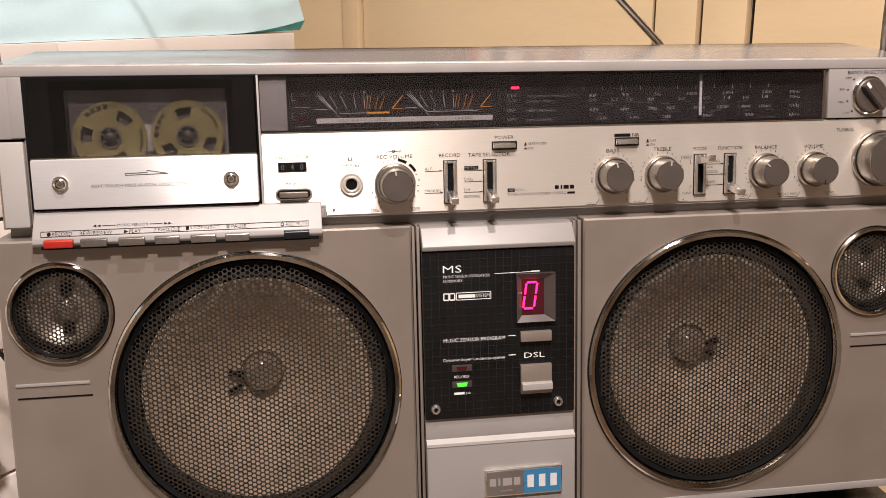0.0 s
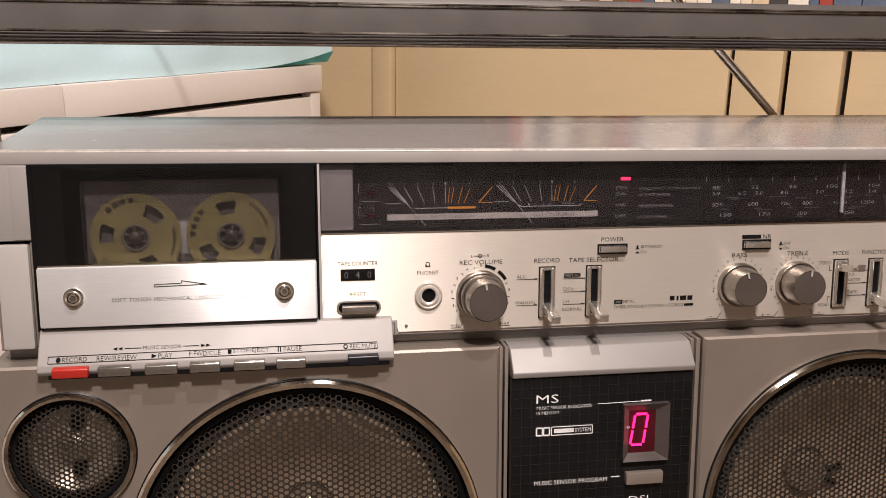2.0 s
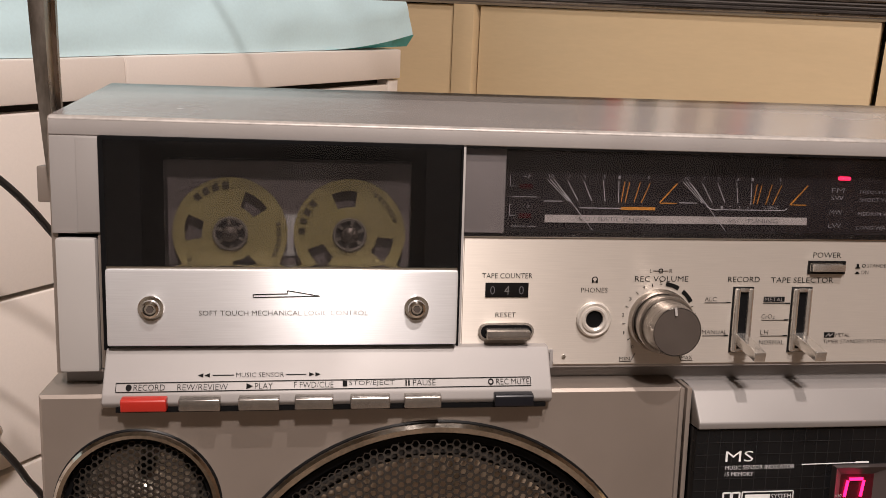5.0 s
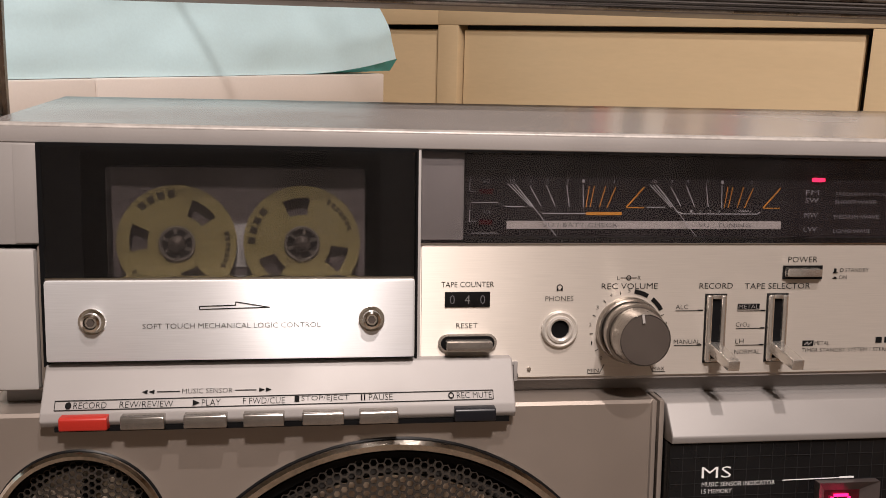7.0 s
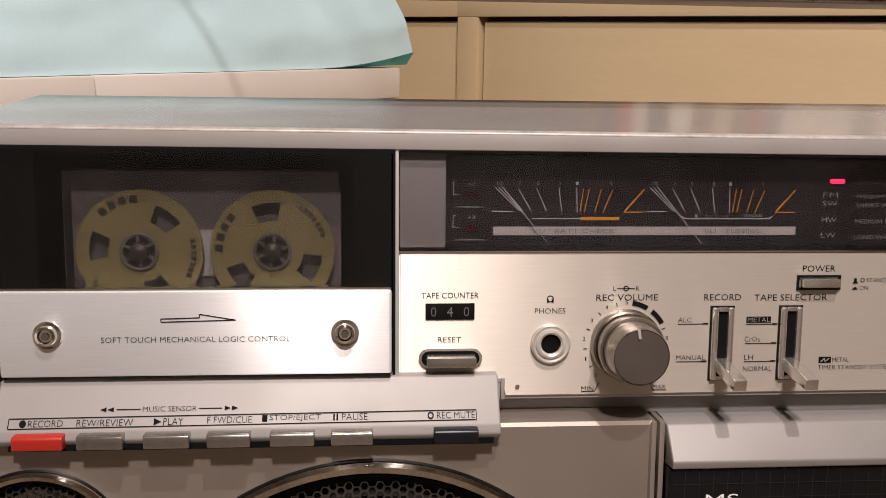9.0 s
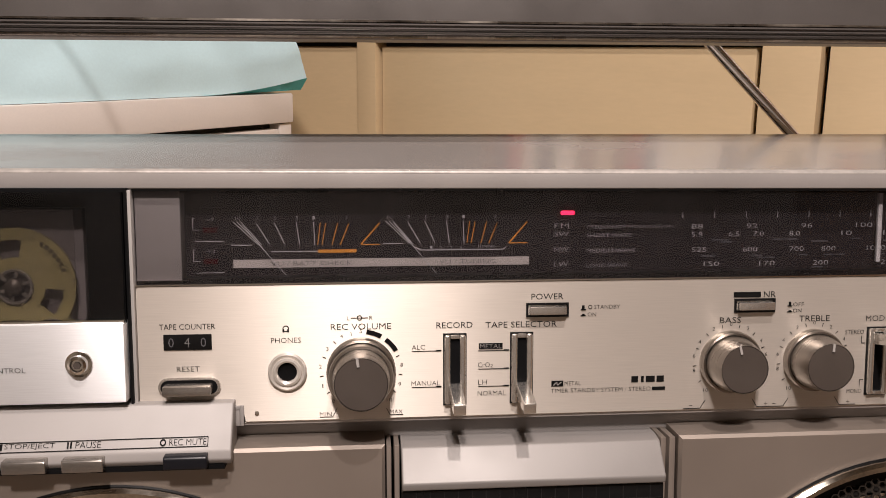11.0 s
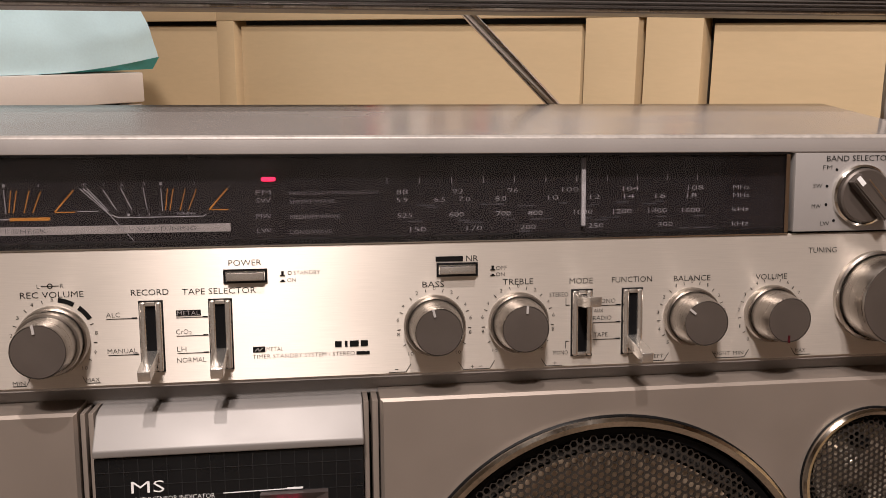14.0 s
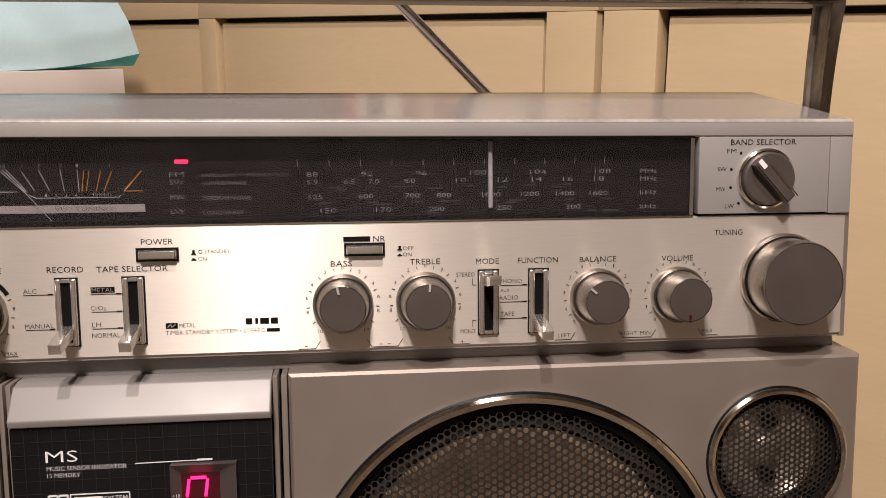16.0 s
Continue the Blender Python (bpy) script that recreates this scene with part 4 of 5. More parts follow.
def hex_grille(cx, cz, R, pitch, y_of, parent):
    """A perforated metal disc: one six-sided cell of sheet round every hole."""
    verts, faces = [], []
    ro, ri = pitch / math.sqrt(3), pitch / math.sqrt(3) * 0.74
    rows = int(R / (pitch * 0.866)) + 1
    for j in range(-rows, rows + 1):
        for i in range(-int(R / pitch) - 2, int(R / pitch) + 3):
            z, x = (i + 0.5 * (j % 2)) * pitch, j * pitch * 0.866
            if x * x + z * z > (R - pitch * 0.4) ** 2:
                continue
            k = len(verts)
            for r, dy in ((ro, 0), (ri, 0), (ri, 0.0007)):
                for q in range(6):
                    a = q * math.pi / 3
                    px, pz = x + r * math.cos(a), z + r * math.sin(a)
                    verts.append((cx + px, y_of(math.hypot(px, pz)) + dy, cz + pz))
            for q in range(6):
                w = (q + 1) % 6
                faces.append((k + q, k + w, k + 6 + w, k + 6 + q))
                faces.append((k + 6 + q, k + 6 + w, k + 12 + w, k + 12 + q))
    me = bpy.data.meshes.new("grille")
    me.from_pydata(verts, [], faces)
    me.materials.append(GRILLE)
    ob = new("grille", me)
    ob.parent = parent
    ob["label"] = "dark perforated metal grille"
    return ob


def woofer(cx, cz, R, marks):
    ring = part("woofer", lathe(cx, cz, [(R, FY + 0.001), (R, FY - 0.0022), (R - 0.0012, FY - 0.0032), (R - 0.0034, FY - 0.0024), (R - 0.0046, FY + 0.001), (R - 0.0050, FY + 0.004)], 96),
                RINGMET, boombox, "large round woofer in a chrome ring")
    part("gasket", lathe(cx, cz, [(R + 0.0006, FY - 0.0002), (R - 0.0002, FY - 0.0006)], 96), BLACK, ring)
    part("surround", lathe(cx, cz, [(R - 0.0048, FY + 0.001), (R - 0.0050, FY + 0.0005), (R - 0.0078, FY + 0.0018), (R - 0.0082, FY + 0.006)], 96), MATTBLACK, ring, "black outer rim")
    hex_grille(cx, cz, R - 0.0068, 0.0029, lambda r: FY + 0.0016 - 0.0040 * (1 - min(1, r / (R - 0.0068)) ** 6), ring)
    part("cone", lathe(cx, cz, [(R * 0.805, FY + 0.0080), (R * 0.77, FY + 0.0095), (R * 0.62, FY + 0.0190), (R * 0.45, FY + 0.0310), (R * 0.20, FY + 0.0460), (R * 0.13, FY + 0.0470)], 64), CONE, ring, "brown-grey paper cone")
    part("roll", lathe(cx, cz, [(R - 0.0050, FY + 0.0150), (R - 0.0080, FY + 0.0100), (R - 0.0120, FY + 0.0060), (R * 0.825, FY + 0.0066), (R * 0.80, FY + 0.0105)], 64), FOAM, ring, "black foam roll")
    cap = [(0.0122 * math.sin(a), FY + 0.0440 - 0.0105 * math.cos(a)) for a in np.linspace(math.pi / 2, 0, 12)]
    part("dust_cap", lathe(cx, cz, [(0.0124, FY + 0.0475), *cap], 40), CAPGLOSS, ring, "small glossy domed dustcap")
    part("cap_ring", lathe(cx, cz, [(0.0140, FY + 0.0465), (0.0134, FY + 0.0440), (0.0127, FY + 0.0465)], 40), CHROME, ring, "thin bright ring round the cap")
    for dx, dz, tilt in marks:
        part("lead_spot", tube([(cx + dx - 0.0042, FY + 0.0405, cz + dz - tilt), (cx + dx, FY + 0.0405, cz + dz), (cx + dx + 0.0042, FY + 0.0405, cz + dz + tilt)], 0.0019, 8), MATTBLACK, ring)
    return ring


def tweeter(cx, cz, R):
    ring = part("tweeter", lathe(cx, cz, [(R, FY + 0.001), (R, FY - 0.0020), (R - 0.0010, FY - 0.0028), (R - 0.0024, FY - 0.0022), (R - 0.0032, FY + 0.001), (R - 0.0034, FY + 0.004)], 72),
                RINGMET, boombox, "small round tweeter in a chrome ring")
    part("gasket", lathe(cx, cz, [(R + 0.0005, FY - 0.0002), (R - 0.0002, FY - 0.0006)], 72), BLACK, ring)
    part("surround", lathe(cx, cz, [(R - 0.0032, FY + 0.001), (R - 0.0048, FY + 0.0018), (R - 0.0052, FY + 0.005)], 64), MATTBLACK, ring)
    hex_grille(cx, cz, R - 0.0040, 0.0024, lambda r: FY + 0.0014 - 0.0026 * (1 - min(1, r / (R - 0.004)) ** 4), ring)
    part("cone", lathe(cx, cz, [(R - 0.0085, FY + 0.0060), (R * 0.5, FY + 0.0110), (R * 0.28, FY + 0.0130)], 48), CONE_LIGHT, ring, "silver tweeter cone")
    part("roll", lathe(cx, cz, [(R - 0.0034, FY + 0.010), (R - 0.0070, FY + 0.0055), (R - 0.0087, FY + 0.0075)], 48), FOAM, ring)
    cap = [(0.0082 * math.sin(a), FY + 0.0120 - 0.0070 * math.cos(a)) for a in np.linspace(math.pi / 2, 0, 8)]
    part("dust_cap", lathe(cx, cz, [(0.0092, FY + 0.0135), *cap], 32), CONE_LIGHT, ring)
    for dz in (0.0120, -0.0105):
        part("lead_spot", lathe(cx + 0.001, cz + dz, [(0.0032, FY + 0.0120), (0.0026, FY + 0.0060), (0, FY + 0.0055)], 12), MATTBLACK, ring)
    return ring


WL, WR, RW = (-0.0585, 0.0812), (0.2225, 0.0822), 0.0830
TL, TR, RT = (-0.1633, 0.1345), (0.3255, 0.1352), 0.0284
cab_l = cabinet(-0.1955, 0.0330, ((*WL, RW - 0.001), (*TL, RT - 0.001)))
cab_r = cabinet(0.1362, 0.3588, ((*WR, RW - 0.001), (*TR, RT - 0.001)))
woofer(*WL, RW, ((-0.0160, 0.0005, -0.0006), (-0.0168, -0.0092, 0.0026)))
woofer(*WR, RW, ((0.0157, 0.0015, 0.0010), (0.0130, -0.0058, -0.0012)))
tweeter(*TL, RT)
tweeter(*TR, RT)
for x0, x1, cab in ((-0.1905, -0.1510, cab_l), (0.3120, 0.3540, cab_r)):
    part("microphone_bar", box(x0, x1, FY - 0.0008, FY, 0.0935, 0.0952, 0.0003), LIGHTSIL, cab, "raised bright bar")
    part("microphone_slot", box(x0 + 0.0005, x1 + 0.001, FY - 0.0003, FY + 0.001, 0.0862, 0.0871), MATTBLACK, cab, "dark microphone slot")
    words("MICROPHONE", (x0 + x1) / 2, 0.0905, 0.0165, 0.0016, FY - 0.0002, LIGHTSIL, cab)
part("foot_strip", box(-0.1950, 0.3584, FY - 0.0006, FY + 0.004, LOW - 0.0020, LOW + 0.0030, 0.0008), LIGHTSIL, boombox, "light lower edge strip")
for x in (-0.150, 0.318):
    for y in (0.015, 0.078):
        part("foot", prism([(x - 0.012, wedge(LOW, y) - 0.0118), (x + 0.012, wedge(LOW, y) - 0.0118), (x + 0.012, wedge(LOW, y) + 0.004), (x - 0.012, wedge(LOW, y) + 0.004)], y - 0.01, y + 0.01), RUBBER, boombox, "black rubber foot")
for x0, x1 in ((0.0335, 0.0352), (0.0362, 0.0380), (0.1303, 0.1322), (0.1334, 0.1356)):
    part("column_rib", box(x0, x1, FY + 0.0025, 0.03, LOW, 0.1745, 0.0004), SILVER, boombox)
part("column_back", box(0.033, 0.137, 0.012, BACK, 0.0, 0.1745), MATTBLACK, boombox)

# centre column
visor = part("column_visor", along_x([(0.03, 0.1750), (0.0000, 0.1743), (-0.0052, 0.1735), (FY - 0.0050, 0.1632), (FY - 0.0044, 0.1606), (0.0, 0.1600), (0.03, 0.160)], 0.0386, 0.1300, bev=0.0006),
             VISOR, boombox, "light silver sloping visor")
BY = -0.0110
plate = part("display_plate", box(0.0386, 0.1298, BY, 0.012, 0.0585, 0.1600, 0.0004), BLACK, boombox, "glossy black plate with a fine grid")
for i in range(1, 19):
    x = 0.0386 + i * 0.0048
    part("grid_line", stroke(x, 0.0590, x, 0.1596, 0.00022, BY - 0.00005, None, 0.0001), GRIDLINE, plate)
for i in range(1, 21):
    z = 0.0590 + i * 0.0048
    part("grid_line", stroke(0.0390, z, 0.1294, z, 0.00022, BY - 0.00015, None, 0.0001), GRIDLINE, plate)


def bsay(text, cx, cz, w, h, material=PRINTW):
    return words(text, cx, cz, w, h, BY - 0.0004, material, plate)


bsay("MS", 0.0560, 0.1495, 0.0110, 0.0042)
bsay("MUSIC SENSOR INDICATOR", 0.0645, 0.1451, 0.0275, 0.0016)
bsay("15 MEMORY", 0.0564, 0.1425, 0.0113, 0.0016)
line((0.0812, 0.1457), (0.1085, 0.1460), w=0.0003, y=BY - 0.0003, material=PRINTW, parent=plate)
line((0.1030, 0.1461), (0.1085, 0.1461), w=0.0007, y=BY - 0.0004, material=PRINTW, parent=plate)
for x in (0.0508, 0.0543):
    line((x, 0.1312), (x, 0.1350), (x + 0.0030, 0.1350), (x + 0.0030, 0.1312), (x, 0.1312), w=0.0007, y=BY - 0.0003, material=PRINTW, parent=plate)
line((0.0583, 0.1310), (0.0583, 0.1352), (0.0788, 0.1352), (0.0788, 0.1310), (0.0583, 0.1310), w=0.0004, y=BY - 0.0003, material=PRINTW, parent=plate)
bar(0.0645, 0.1331, 0.0100, 0.0020, BY - 0.0003, PRINTW, plate)
bsay("SYSTEM", 0.0740, 0.1331, 0.0080, 0.0020)
bsay("MUSIC SENSOR PROGRAM", 0.0686, 0.1068, 0.0370, 0.0022)
bsay("Dynamic Super Loudness system", 0.0684, 0.0946, 0.0371, 0.0023)
for z in (0.1077, 0.0958):
    line((0.0892, z), (0.0935, z), w=0.0005, y=BY - 0.0003, material=PRINTW, parent=plate)
bsay("DSL", 0.1050, 0.0951, 0.0125, 0.0033)
bsay("RECORD", 0.0605, 0.0843, 0.0088, 0.0016)
bar(0.0590, 0.0740, 0.0062, 0.0014, BY - 0.0003, PRINTW, plate)
bsay("NR", 0.0645, 0.0740, 0.0030, 0.0015)
for z, m, lab in ((0.0895, DARKRED, "dark record lamp"), (0.0795, GREENLED, "glowing green lamp")):
    w_ = part("lamp_window", box(0.0548, 0.0668, BY - 0.0004, BY + 0.002, z - 0.0020, z + 0.0020, 0.0002), LAMPWIN, plate)
    part("lamp", prism([(0.0574, z + 0.0010), (0.0640, z + 0.0010), (0.0632, z - 0.0012), (0.0582, z - 0.0012)], BY - 0.0008, BY), m, w_, lab)
# digit window
fr = bmesh.new()
o = [(0.0938, 0.1160), (0.1172, 0.1160), (0.1172, 0.1452), (0.0938, 0.1452)]
q = [(0.0975, 0.1200), (0.1105, 0.1200), (0.1105, 0.1412), (0.0975, 0.1412)]
ov = [fr.verts.new((x, BY - 0.0034, z)) for x, z in o]
qv = [fr.verts.new((x, BY - 0.0006, z)) for x, z in q]
for i in range(4):
    fr.faces.new((ov[i], ov[(i + 1) % 4], qv[(i + 1) % 4], qv[i]))
zv = [fr.verts.new((x, BY + 0.0005, z)) for x, z in o]
for i in range(4):
    fr.faces.new((ov[i], ov[(i + 1) % 4], zv[(i + 1) % 4], zv[i]))
dw = part("digit_window", fr, WINDOWGREY, plate, "smoky grey framed digit window")
part("digit_back", box(0.0970, 0.1110, BY - 0.0008, BY - 0.0002, 0.1196, 0.1416), DARKRED, dw)
SEG = BY - 0.0012
for a, b in (((0.0980, 0.1246), (0.0990, 0.1314)), ((0.0992, 0.1326), (0.1001, 0.1391)), ((0.1046, 0.1248), (0.1056, 0.1314)), ((0.1058, 0.1326), (0.1067, 0.1391)), ((0.0986, 0.1240), (0.1040, 0.1240)), ((0.1007, 0.1397), (0.1062, 0.1397))):
    part("segment", stroke(*a, *b, 0.0010, SEG, None, 0.0004), SEGLED, dw, "glowing pink-red segment")
words("+10", 0.0957, 0.1338, 0.0026, 0.0012, BY - 0.0030, PRINTW, dw)
for z0, z1, two in ((0.1040, 0.1102, False), (0.0718, 0.0898, True)):
    kk = part("column_key", box(0.0960, 0.1150, BY - 0.0035, BY, z0, z1, 0.0006), SILVER, plate, "grey silver key")
    if two:
        part("key_lip", along_x([(BY - 0.0035, 0.0795), (BY - 0.0062, 0.0788), (BY - 0.0066, 0.0750), (BY - 0.0035, 0.0738)], 0.0962, 0.1148, bev=0.0003), LIGHTSIL, kk)
for x in (0.0446, 0.1196):
    sc = part("screw", lathe(x, 0.0650, [(0.0030, BY), (0.0030, BY - 0.0012), (0.0024, BY - 0.0022), (0.0016, BY - 0.0024), (0.0013, BY - 0.0016), (0, BY - 0.0016)], 28), FRAMEMET, plate, "bright metal screw")
    part("socket", lathe(x, 0.0650, [(0.0012, BY - 0.0019), (0, BY - 0.0019)], 6), MATTBLACK, sc)
part("column_band", box(0.0386, 0.1298, BY + 0.0020, 0.012, 0.0450, 0.0583, 0.0004), LIGHTSIL, boombox)
part("lower_panel", along_x([(0.012, 0.0455), (BY + 0.0015, 0.0455), (BY - 0.0020, 0.0435), (BY - 0.0020, LOW + 0.003), (0.012, LOW + 0.003)], 0.0386, 0.1298, bev=0.0006), LIGHTSIL, boombox, "grey silver lower column panel")
part("lower_panel_edge", along_x([(BY + 0.0010, 0.0458), (BY - 0.0024, 0.0438), (BY - 0.0024, 0.0420), (BY + 0.0010, 0.0442)], 0.0386, 0.1298), ENDCAP, boombox)
badge = part("badge", box(0.0732, 0.1212, BY - 0.0042, BY - 0.0018, 0.0084, 0.0256, 0.0006), CHROME, boombox, "chrome-rimmed grey and blue name badge")
part("badge_field", box(0.0742, 0.0968, BY - 0.0045, BY - 0.004, 0.0094, 0.0246), BADGEGREY, badge)
part("badge_field", box(0.0970, 0.1202, BY - 0.0045, BY - 0.004, 0.0094, 0.0246), BADGEBLUE, badge, "blue badge field")
for x, w in ((0.0778, 0.0040), (0.0818, 0.0012), (0.0868, 0.0058), (0.0928, 0.0040)):
    bar(x, 0.0178, w, 0.0048, BY - 0.0046, LIGHTSIL, badge)
bar(0.0862, 0.0122, 0.0075, 0.0012, BY - 0.0046, SILVER, badge)
for x in (0.1012, 0.1084, 0.1156):
    bar(x, 0.0171, 0.0040, 0.0080, BY - 0.0046, PRINTG, badge)

# carrying handle
HYC = 0.052
hb = along_x([(HYC - 0.0150, 0.3215), (HYC - 0.0150, 0.3365), (HYC - 0.0120, 0.3410), (HYC + 0.0120, 0.3410), (HYC + 0.0150, 0.3365), (HYC + 0.0150, 0.3190), (HYC - 0.0110, 0.3170)], -0.2090, 0.3720, bev=0.0010)
grip = part("handle_bar", hb, HANDLE, boombox, "dark grey plastic handle bar with ribs")
for z, w in ((0.3180, 0.0006), (0.3195, 0.0005), (0.3208, 0.0005), (0.3221, 0.0005), (0.3232, 0.0007), (0.3362, 0.0006), (0.3374, 0.0006)):
    yy = HYC - 0.0150 + max(0, 0.3215 - z) * 0.88 + max(0, z - 0.3365) * 0.66
    part("rib", along_x([(yy + 0.0006, z - w), (yy - 0.0007, z - w * 0.5), (yy - 0.0007, z + w * 0.5), (yy + 0.0006, z + w)], -0.2080, 0.3710), ARMMET if w > 0.00055 else HANDLE, grip)
for side, x in ((-1, -0.2085), (1, 0.3707)):
    bm = bmesh.new()
    rows = []
    for k in range(15):
        t = k / 14
        z = 0.236 + t * 0.108
        bend = 0.0028 + 0.0042 * (1 - t) ** 2 if side < 0 else 0.0050 * (1 - t) - 0.0040 * t + 0.0022 * math.sin(math.pi * t)
        w = 0.0074 + 0.0012 * t
        xo = x - side * bend
        h = 0.0016 + 0.0018 * t
        # a shallow channel with raised rims towards the stereo
        sect = ((h, -w), (h, w), (-h, w), (-h, w - 0.0026), (-h + 0.0013, w - 0.0036), (-h + 0.0013, -w + 0.0036), (-h, -w + 0.0026), (-h, -w))
        rows.append([bm.verts.new((xo + side * dx, HYC - 0.004 + dy, z)) for dx, dy in sect])
    for a, b in zip(rows, rows[1:]):
        for i in range(8):
            bm.faces.new((a[i], a[(i + 1) % 8], b[(i + 1) % 8], b[i]))
    bm.faces.new(rows[0])
    bm.faces.new(rows[-1])
    bmesh.ops.bevel(bm, geom=[e for e in bm.edges if abs(e.verts[0].co.z - e.verts[1].co.z) > 0.003], offset=0.0004, segments=2, affect="EDGES")
    arm = part("handle_arm", bm, ARMMET, boombox, "worn bare metal handle arm")
    part("pivot", box(min(x, x - side * 0.0160), max(x, x - side * 0.0160), HYC - 0.010, HYC + 0.004, 0.236, 0.250, 0.001), SILVER, arm)

# telescopic aerial leaning behind the top
bm = bmesh.new()
for a, b, r in ((0.0, 0.24, 0.0027), (0.235, 0.42, 0.0022), (0.415, 0.60, 0.0018), (0.595, 0.76, 0.0014)):
    tube([(0.2345 - 0.707 * s, 0.104, 0.2760 + 0.720 * s) for s in (a, (a + b) / 2, b)], r, 12, bm)
ant = part("aerial", bm, CHROME, boombox, "chrome telescopic aerial drawn out to one side")
part("aerial_foot", lathe(0.2350, 0.2740, [(0.0060, 0.112), (0.0060, 0.096), (0.004, 0.094), (0, 0.094)], 20), SILVER, ant)
part("aerial_mount", box(0.226, 0.246, BACK, 0.112, 0.262, 0.276, 0.002), SILVER, boombox)

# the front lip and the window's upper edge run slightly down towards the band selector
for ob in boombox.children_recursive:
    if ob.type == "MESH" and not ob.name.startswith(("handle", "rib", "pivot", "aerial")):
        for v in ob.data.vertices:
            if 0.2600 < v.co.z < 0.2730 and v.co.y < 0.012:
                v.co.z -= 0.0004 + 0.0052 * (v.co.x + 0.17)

# ---- the room ----
def plain(name, bm, material, label, category="", kind="structure"):
    return tagged(part(name, bm, material), label, category or name, kind=kind)


plain("floor", box(-2.4, 2.4, -3.2, 2.4, FLOOR - 0.1, FLOOR), PARQUET, "brown wooden floor of the room", "floor")
plain("ceiling", box(-2.4, 2.4, -3.2, 2.4, CEIL, CEIL + 0.1), PLASTER, "plain pale ceiling", "ceiling")
plain("wall_north", box(-2.4, 2.4, 2.3, 2.4, FLOOR, CEIL), PLASTER, "plain cream wall", "wall")
plain("wall_south", box(-2.4, 2.4, -3.2, -3.1, FLOOR, CEIL), PLASTER, "plain cream wall", "wall")
plain("wall_west", box(-2.4, -2.3, -3.1, 2.3, FLOOR, CEIL), PLASTER, "plain cream wall", "wall")
plain("wall_east", box(1.75, 1.85, -3.1, 2.3, FLOOR, CEIL), BROWNWALL, "plain brown wall", "wall")

for lx, ly, *_ in LAMPS:
    shade = thing("ceiling_lamp", "round white ceiling lamp, switched on", "ceiling lamp", Matrix.Translation((lx, ly, CEIL)), "ceiling lamps")
    bm = bmesh.new()
    for r0, z0, r1, z1 in ((0.06, 0.0, 0.17, -0.06), (0.17, -0.06, 0.17, -0.10)):
        a = [bm.verts.new((r0 * math.cos(t), r0 * math.sin(t), z0)) for t in (2 * math.pi * i / 32 for i in range(32))]
        b = [bm.verts.new((r1 * math.cos(t), r1 * math.sin(t), z1)) for t in (2 * math.pi * i / 32 for i in range(32))]
        for i in range(32):
            bm.faces.new((a[i], a[(i + 1) % 32], b[(i + 1) % 32], b[i]))
    part("shade", bm, LAMINATE, shade, "white lamp shade")

# low black table
table = thing("side_table", "low black table beneath the stereo", "table", Matrix.Translation((0.09, 0.07, FLOOR)))
H = TABLE - FLOOR
part("tabletop", box(-0.255, 0.262, -0.095, 0.14, H - 0.03, H, 0.003), TABLETOP, table)
for x in (-0.235, 0.24):
    for y in (-0.075, 0.12):
        part("leg", box(x - 0.02, x + 0.02, y - 0.02, y + 0.02, 0, H - 0.03, 0.002), TABLETOP, table)

# white chest of drawers, its front running off to the left
WU = Matrix.Translation((-0.037, 0.536, 0)) @ Matrix.Rotation(radians(50), 4, "Z")
chest = thing("chest_of_drawers", "white laminate chest of drawers with steel handles", "chest of drawers", WU)
part("body", box(-0.98, -0.001, 0.020, 0.45, FLOOR, 0.2445), LAMINATE, chest)
part("shadow_gap", box(-0.975, -0.016, 0.012, 0.02, FLOOR + 0.05, 0.2440), DARKGAP, chest, "dark gaps between the drawers")
part("stile", box(-0.0155, -0.001, 0.0, 0.02, FLOOR, 0.2440, 0.001), LAMINATE, chest)
part("top_board", box(-0.2955, 0.0, -0.002, 0.455, 0.2450, 0.2705, 0.0015), LAMINATE, chest)
part("top_board", box(-0.985, -0.2965, -0.002, 0.455, 0.2450, 0.2705, 0.0015), LAMINATE, chest)
z = 0.2400
while z > FLOOR + 0.12:
    d = part("drawer", box(-0.975, -0.0175, -0.001, 0.012, z - 0.1045, z, 0.0012), LAMINATE, chest)
    zc = z - 0.066
    part("handle", tube([(-0.585, 0.0, zc), (-0.585, -0.018, zc), (-0.575, -0.026, zc), (-0.50, -0.027, zc), (-0.425, -0.026, zc), (-0.415, -0.018, zc), (-0.415, 0.0, zc)], 0.0055, 10), STEEL, d, "brushed steel bow handle")
    z -= 0.1080

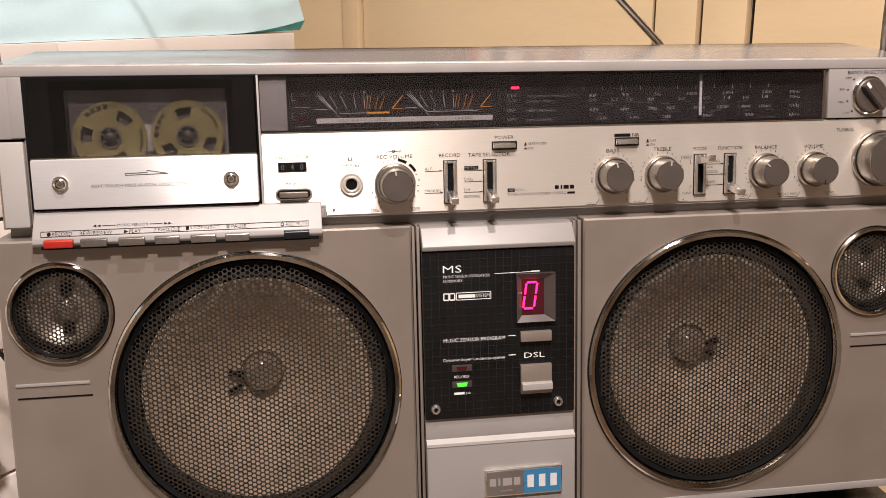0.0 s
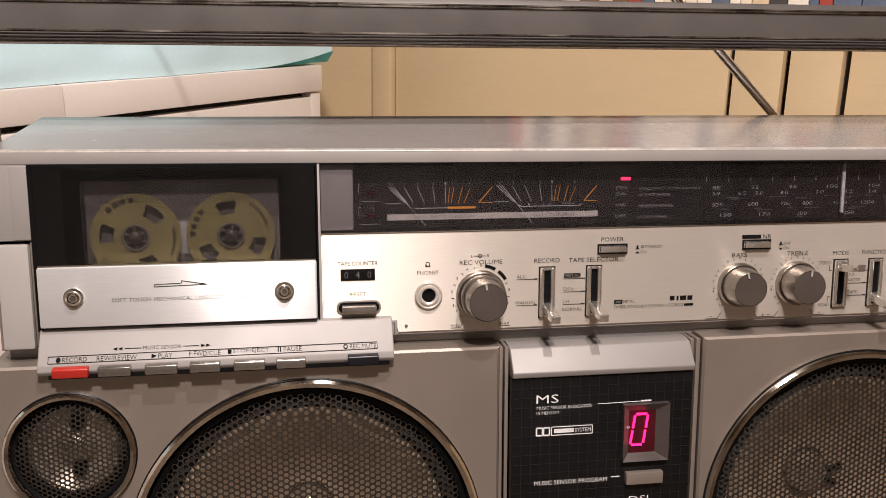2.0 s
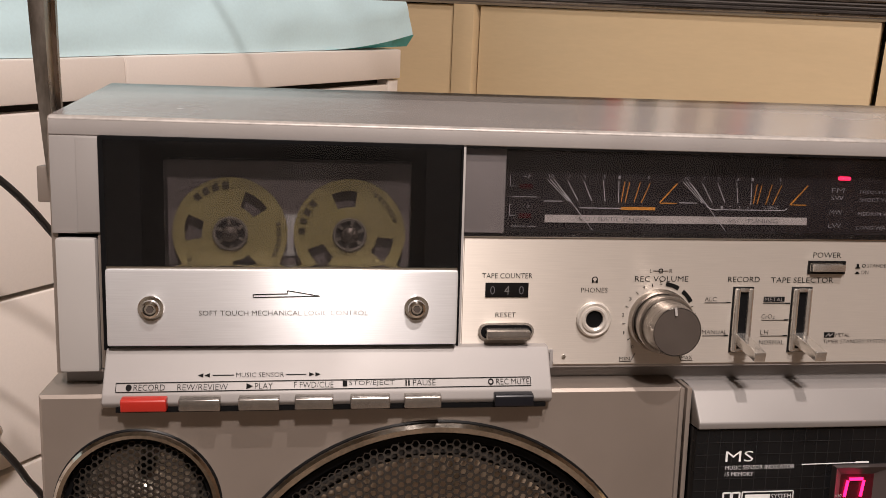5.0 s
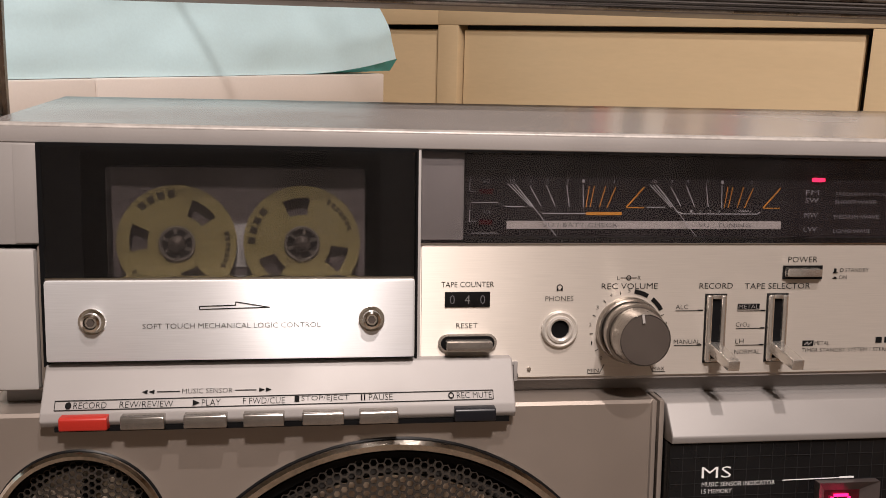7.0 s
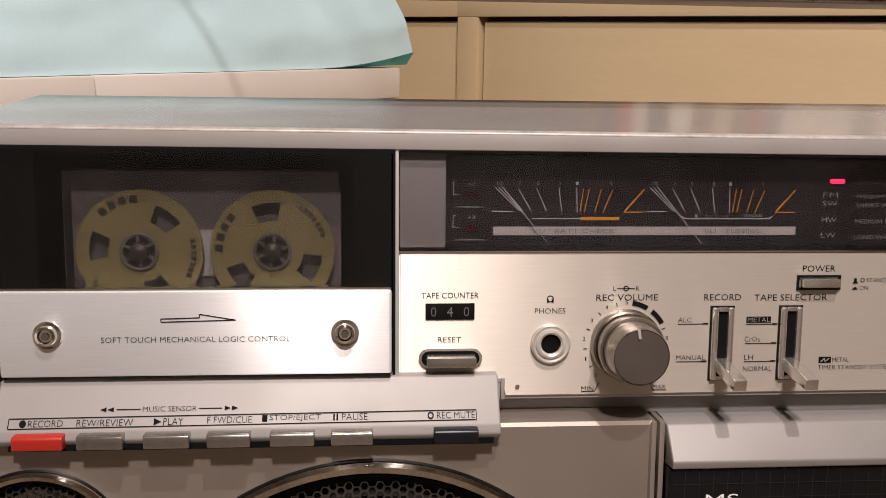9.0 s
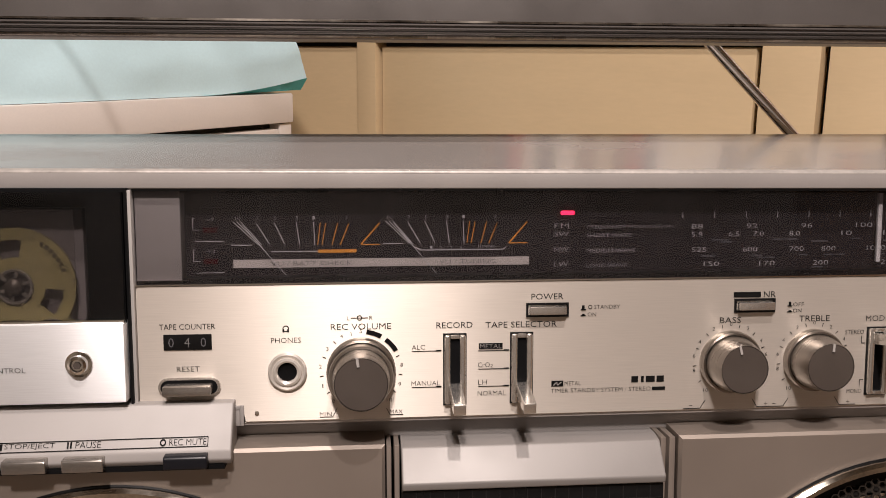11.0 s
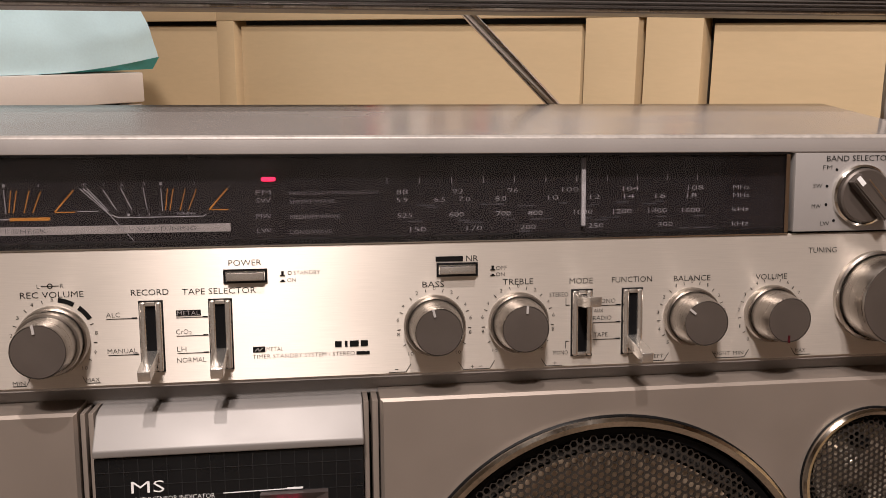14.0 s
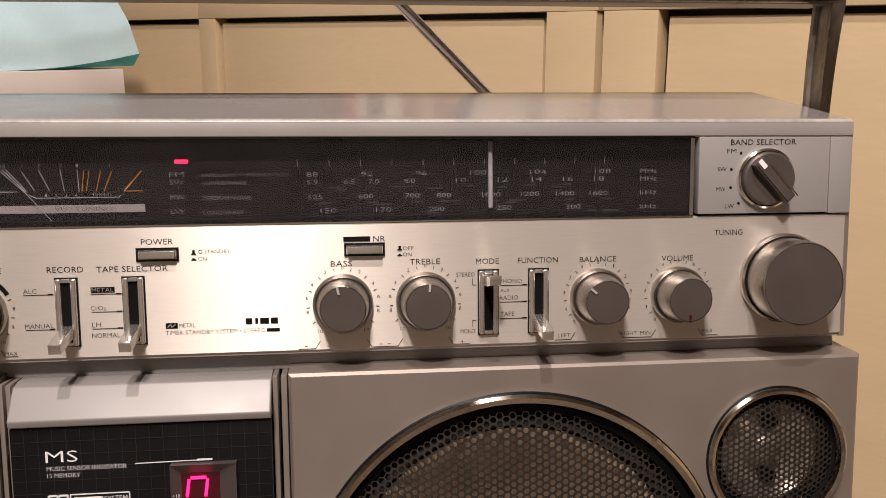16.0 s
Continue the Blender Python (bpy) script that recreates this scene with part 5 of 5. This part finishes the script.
# pale blue sheet folded on the chest
sheet = thing("folded_sheet", "pale blue plastic sheet folded on the white chest", "sheet", WU)
bm = bmesh.new()
NU, NV = 90, 26
rows = []
for i in range(NU + 1):
    u = -0.90 + 0.918 * i / NU
    col = []
    edge = max(0.0, (u + 0.095) / 0.113)
    for j in range(NV + 1):
        v = j / NV
        if v < 0.62:
            s = v / 0.62
            zz, dd = 0.2709 + 0.0125 * edge ** 1.5 * (1 - s) + 0.085 * s, 0.004 - 0.007 * edge * (1 - s) + 0.020 * s ** 1.5
        else:
            s = (v - 0.62) / 0.38
            zz, dd = 0.358 + 0.008 * math.sin(s * math.pi * 0.5), 0.024 + 0.30 * s
        w = noise.noise(Vector((u * 9, v * 3, 1.7))) * 0.006 + noise.noise(Vector((u * 30, v * 7, 4.1))) * 0.0022
        k = min(1.0, v * 5)
        col.append(bm.verts.new((u - 0.024 * v * edge ** 3, dd + w * k + 0.002 * math.sin(u * 40) * (1 - v), zz + w * 0.5 * k)))
    rows.append(col)
for a, b in zip(rows, rows[1:]):
    for j in range(NV):
        bm.faces.new((a[j], b[j], b[j + 1], a[j + 1]))
top = part("sheet_top", bm, CLOTH, sheet, "pale blue upper side", 60)
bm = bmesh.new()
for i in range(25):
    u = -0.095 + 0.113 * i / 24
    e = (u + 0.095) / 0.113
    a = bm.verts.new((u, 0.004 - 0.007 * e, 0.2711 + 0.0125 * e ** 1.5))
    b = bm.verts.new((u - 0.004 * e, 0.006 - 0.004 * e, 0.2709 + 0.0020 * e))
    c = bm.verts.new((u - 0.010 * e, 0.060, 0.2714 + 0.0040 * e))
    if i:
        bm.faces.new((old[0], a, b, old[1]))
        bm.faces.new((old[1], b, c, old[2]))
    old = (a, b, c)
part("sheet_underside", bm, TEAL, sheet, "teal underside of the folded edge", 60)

# pale wooden cabinets along the other wall
WR_ = Matrix.Translation((0.041, 0.592, 0)) @ Matrix.Rotation(radians(-43.7), 4, "Z")
KT = 0.334


def unit(u0, u1, fronts, label):
    c = thing("cabinet", label, "cabinet", WR_, "cabinets along the wall")
    part("carcass", box(u0, u1, 0.016, 0.42, FLOOR, KT - 0.004), DARKGAP, c, "dark inside")
    part("top_rail", box(u0, u1, 0.0, 0.44, 0.3160, KT, 0.0008), BIRCH, c)
    for a, b in fronts:
        if b - a < 0.06:
            part("stile", box(a, b, 0.0, 0.018, FLOOR, 0.3158, 0.0006), BIRCH, c)
        else:
            part("door", box(a, b, 0.006, 0.018, FLOOR + 0.06, 0.3118, 0.0012), BIRCH, c, "plain pale wooden front")
    return c


unit(-0.72, -0.0286, ((-0.70, -0.0290),), "pale wooden cabinet with a plain front")
unit(-0.0285, 0.4045, ((-0.0280, -0.0040), (-0.0005, 0.3580), (0.3635, 0.4032)), "pale birch cabinet with a framed plain front")
unit(0.4075, 0.8400, ((0.4088, 0.4485), (0.4535, 0.8000), (0.8020, 0.8400)), "pale birch cabinet with a framed plain front")
unit(0.8410, 1.2700, ((0.8410, 0.8800), (0.8840, 1.2300), (1.2320, 1.2700)), "pale birch cabinet with a framed plain front")

# row of books on the cabinets
rb = random.Random(11)
u = 0.10
tints = [mat("book_cover", c, 0.5, vary=0.1) for c in ((0.75, 0.70, 0.62), (0.35, 0.06, 0.05), (0.05, 0.05, 0.06), (0.62, 0.52, 0.38), (0.10, 0.14, 0.22), (0.55, 0.18, 0.14), (0.8, 0.78, 0.74), (0.18, 0.10, 0.06))]
while u < 0.70:
    w, h = rb.uniform(0.008, 0.022), rb.uniform(0.15, 0.20)
    b = thing("book", "thin upright book on the pale cabinet", "book", WR_ @ Matrix.Translation((u, 0.035, KT)), "row of books")
    m = rb.choice(tints)
    part("cover", box(0, w - 0.0006, 0.0, 0.13, 0.0, h, 0.0008), m, b)
    part("spine_band", box(0.001, w - 0.0016, -0.0004, 0.001, h * 0.7, h * 0.78), rb.choice(tints), b)
    u += w

# black mains cable
cable = tube([WU @ Vector(p) for p in ((-0.70, -0.06, 0.262), (-0.52, -0.072, 0.259), (-0.462, -0.075, 0.246), (-0.438, -0.075, 0.229), (-0.421, -0.075, 0.213), (-0.405, -0.074, 0.193), (-0.394, -0.072, 0.175), (-0.378, -0.06, 0.13), (-0.36, -0.04, 0.02), (-0.36, -0.04, -0.30), (-0.38, -0.05, FLOOR + 0.004), (-0.60, -0.16, FLOOR + 0.004))], 0.0019, 10)
tagged(part("mains_cable", cable, RUBBER), "black mains cable hanging before the white drawers", "cable")
cable = tube([WU @ Vector(p) for p in ((-0.68, -0.06, 0.150), (-0.53, -0.07, 0.135), (-0.475, -0.07, 0.118), (-0.449, -0.07, 0.097), (-0.437, -0.07, 0.080), (-0.426, -0.07, 0.059), (-0.41, -0.065, 0.02), (-0.40, -0.06, -0.10), (-0.40, -0.06, -0.40), (-0.42, -0.07, FLOOR + 0.004), (-0.62, -0.12, FLOOR + 0.004))], 0.0019, 10)
tagged(part("mains_cable", cable, RUBBER), "black mains cable hanging down before the white drawers", "cable")
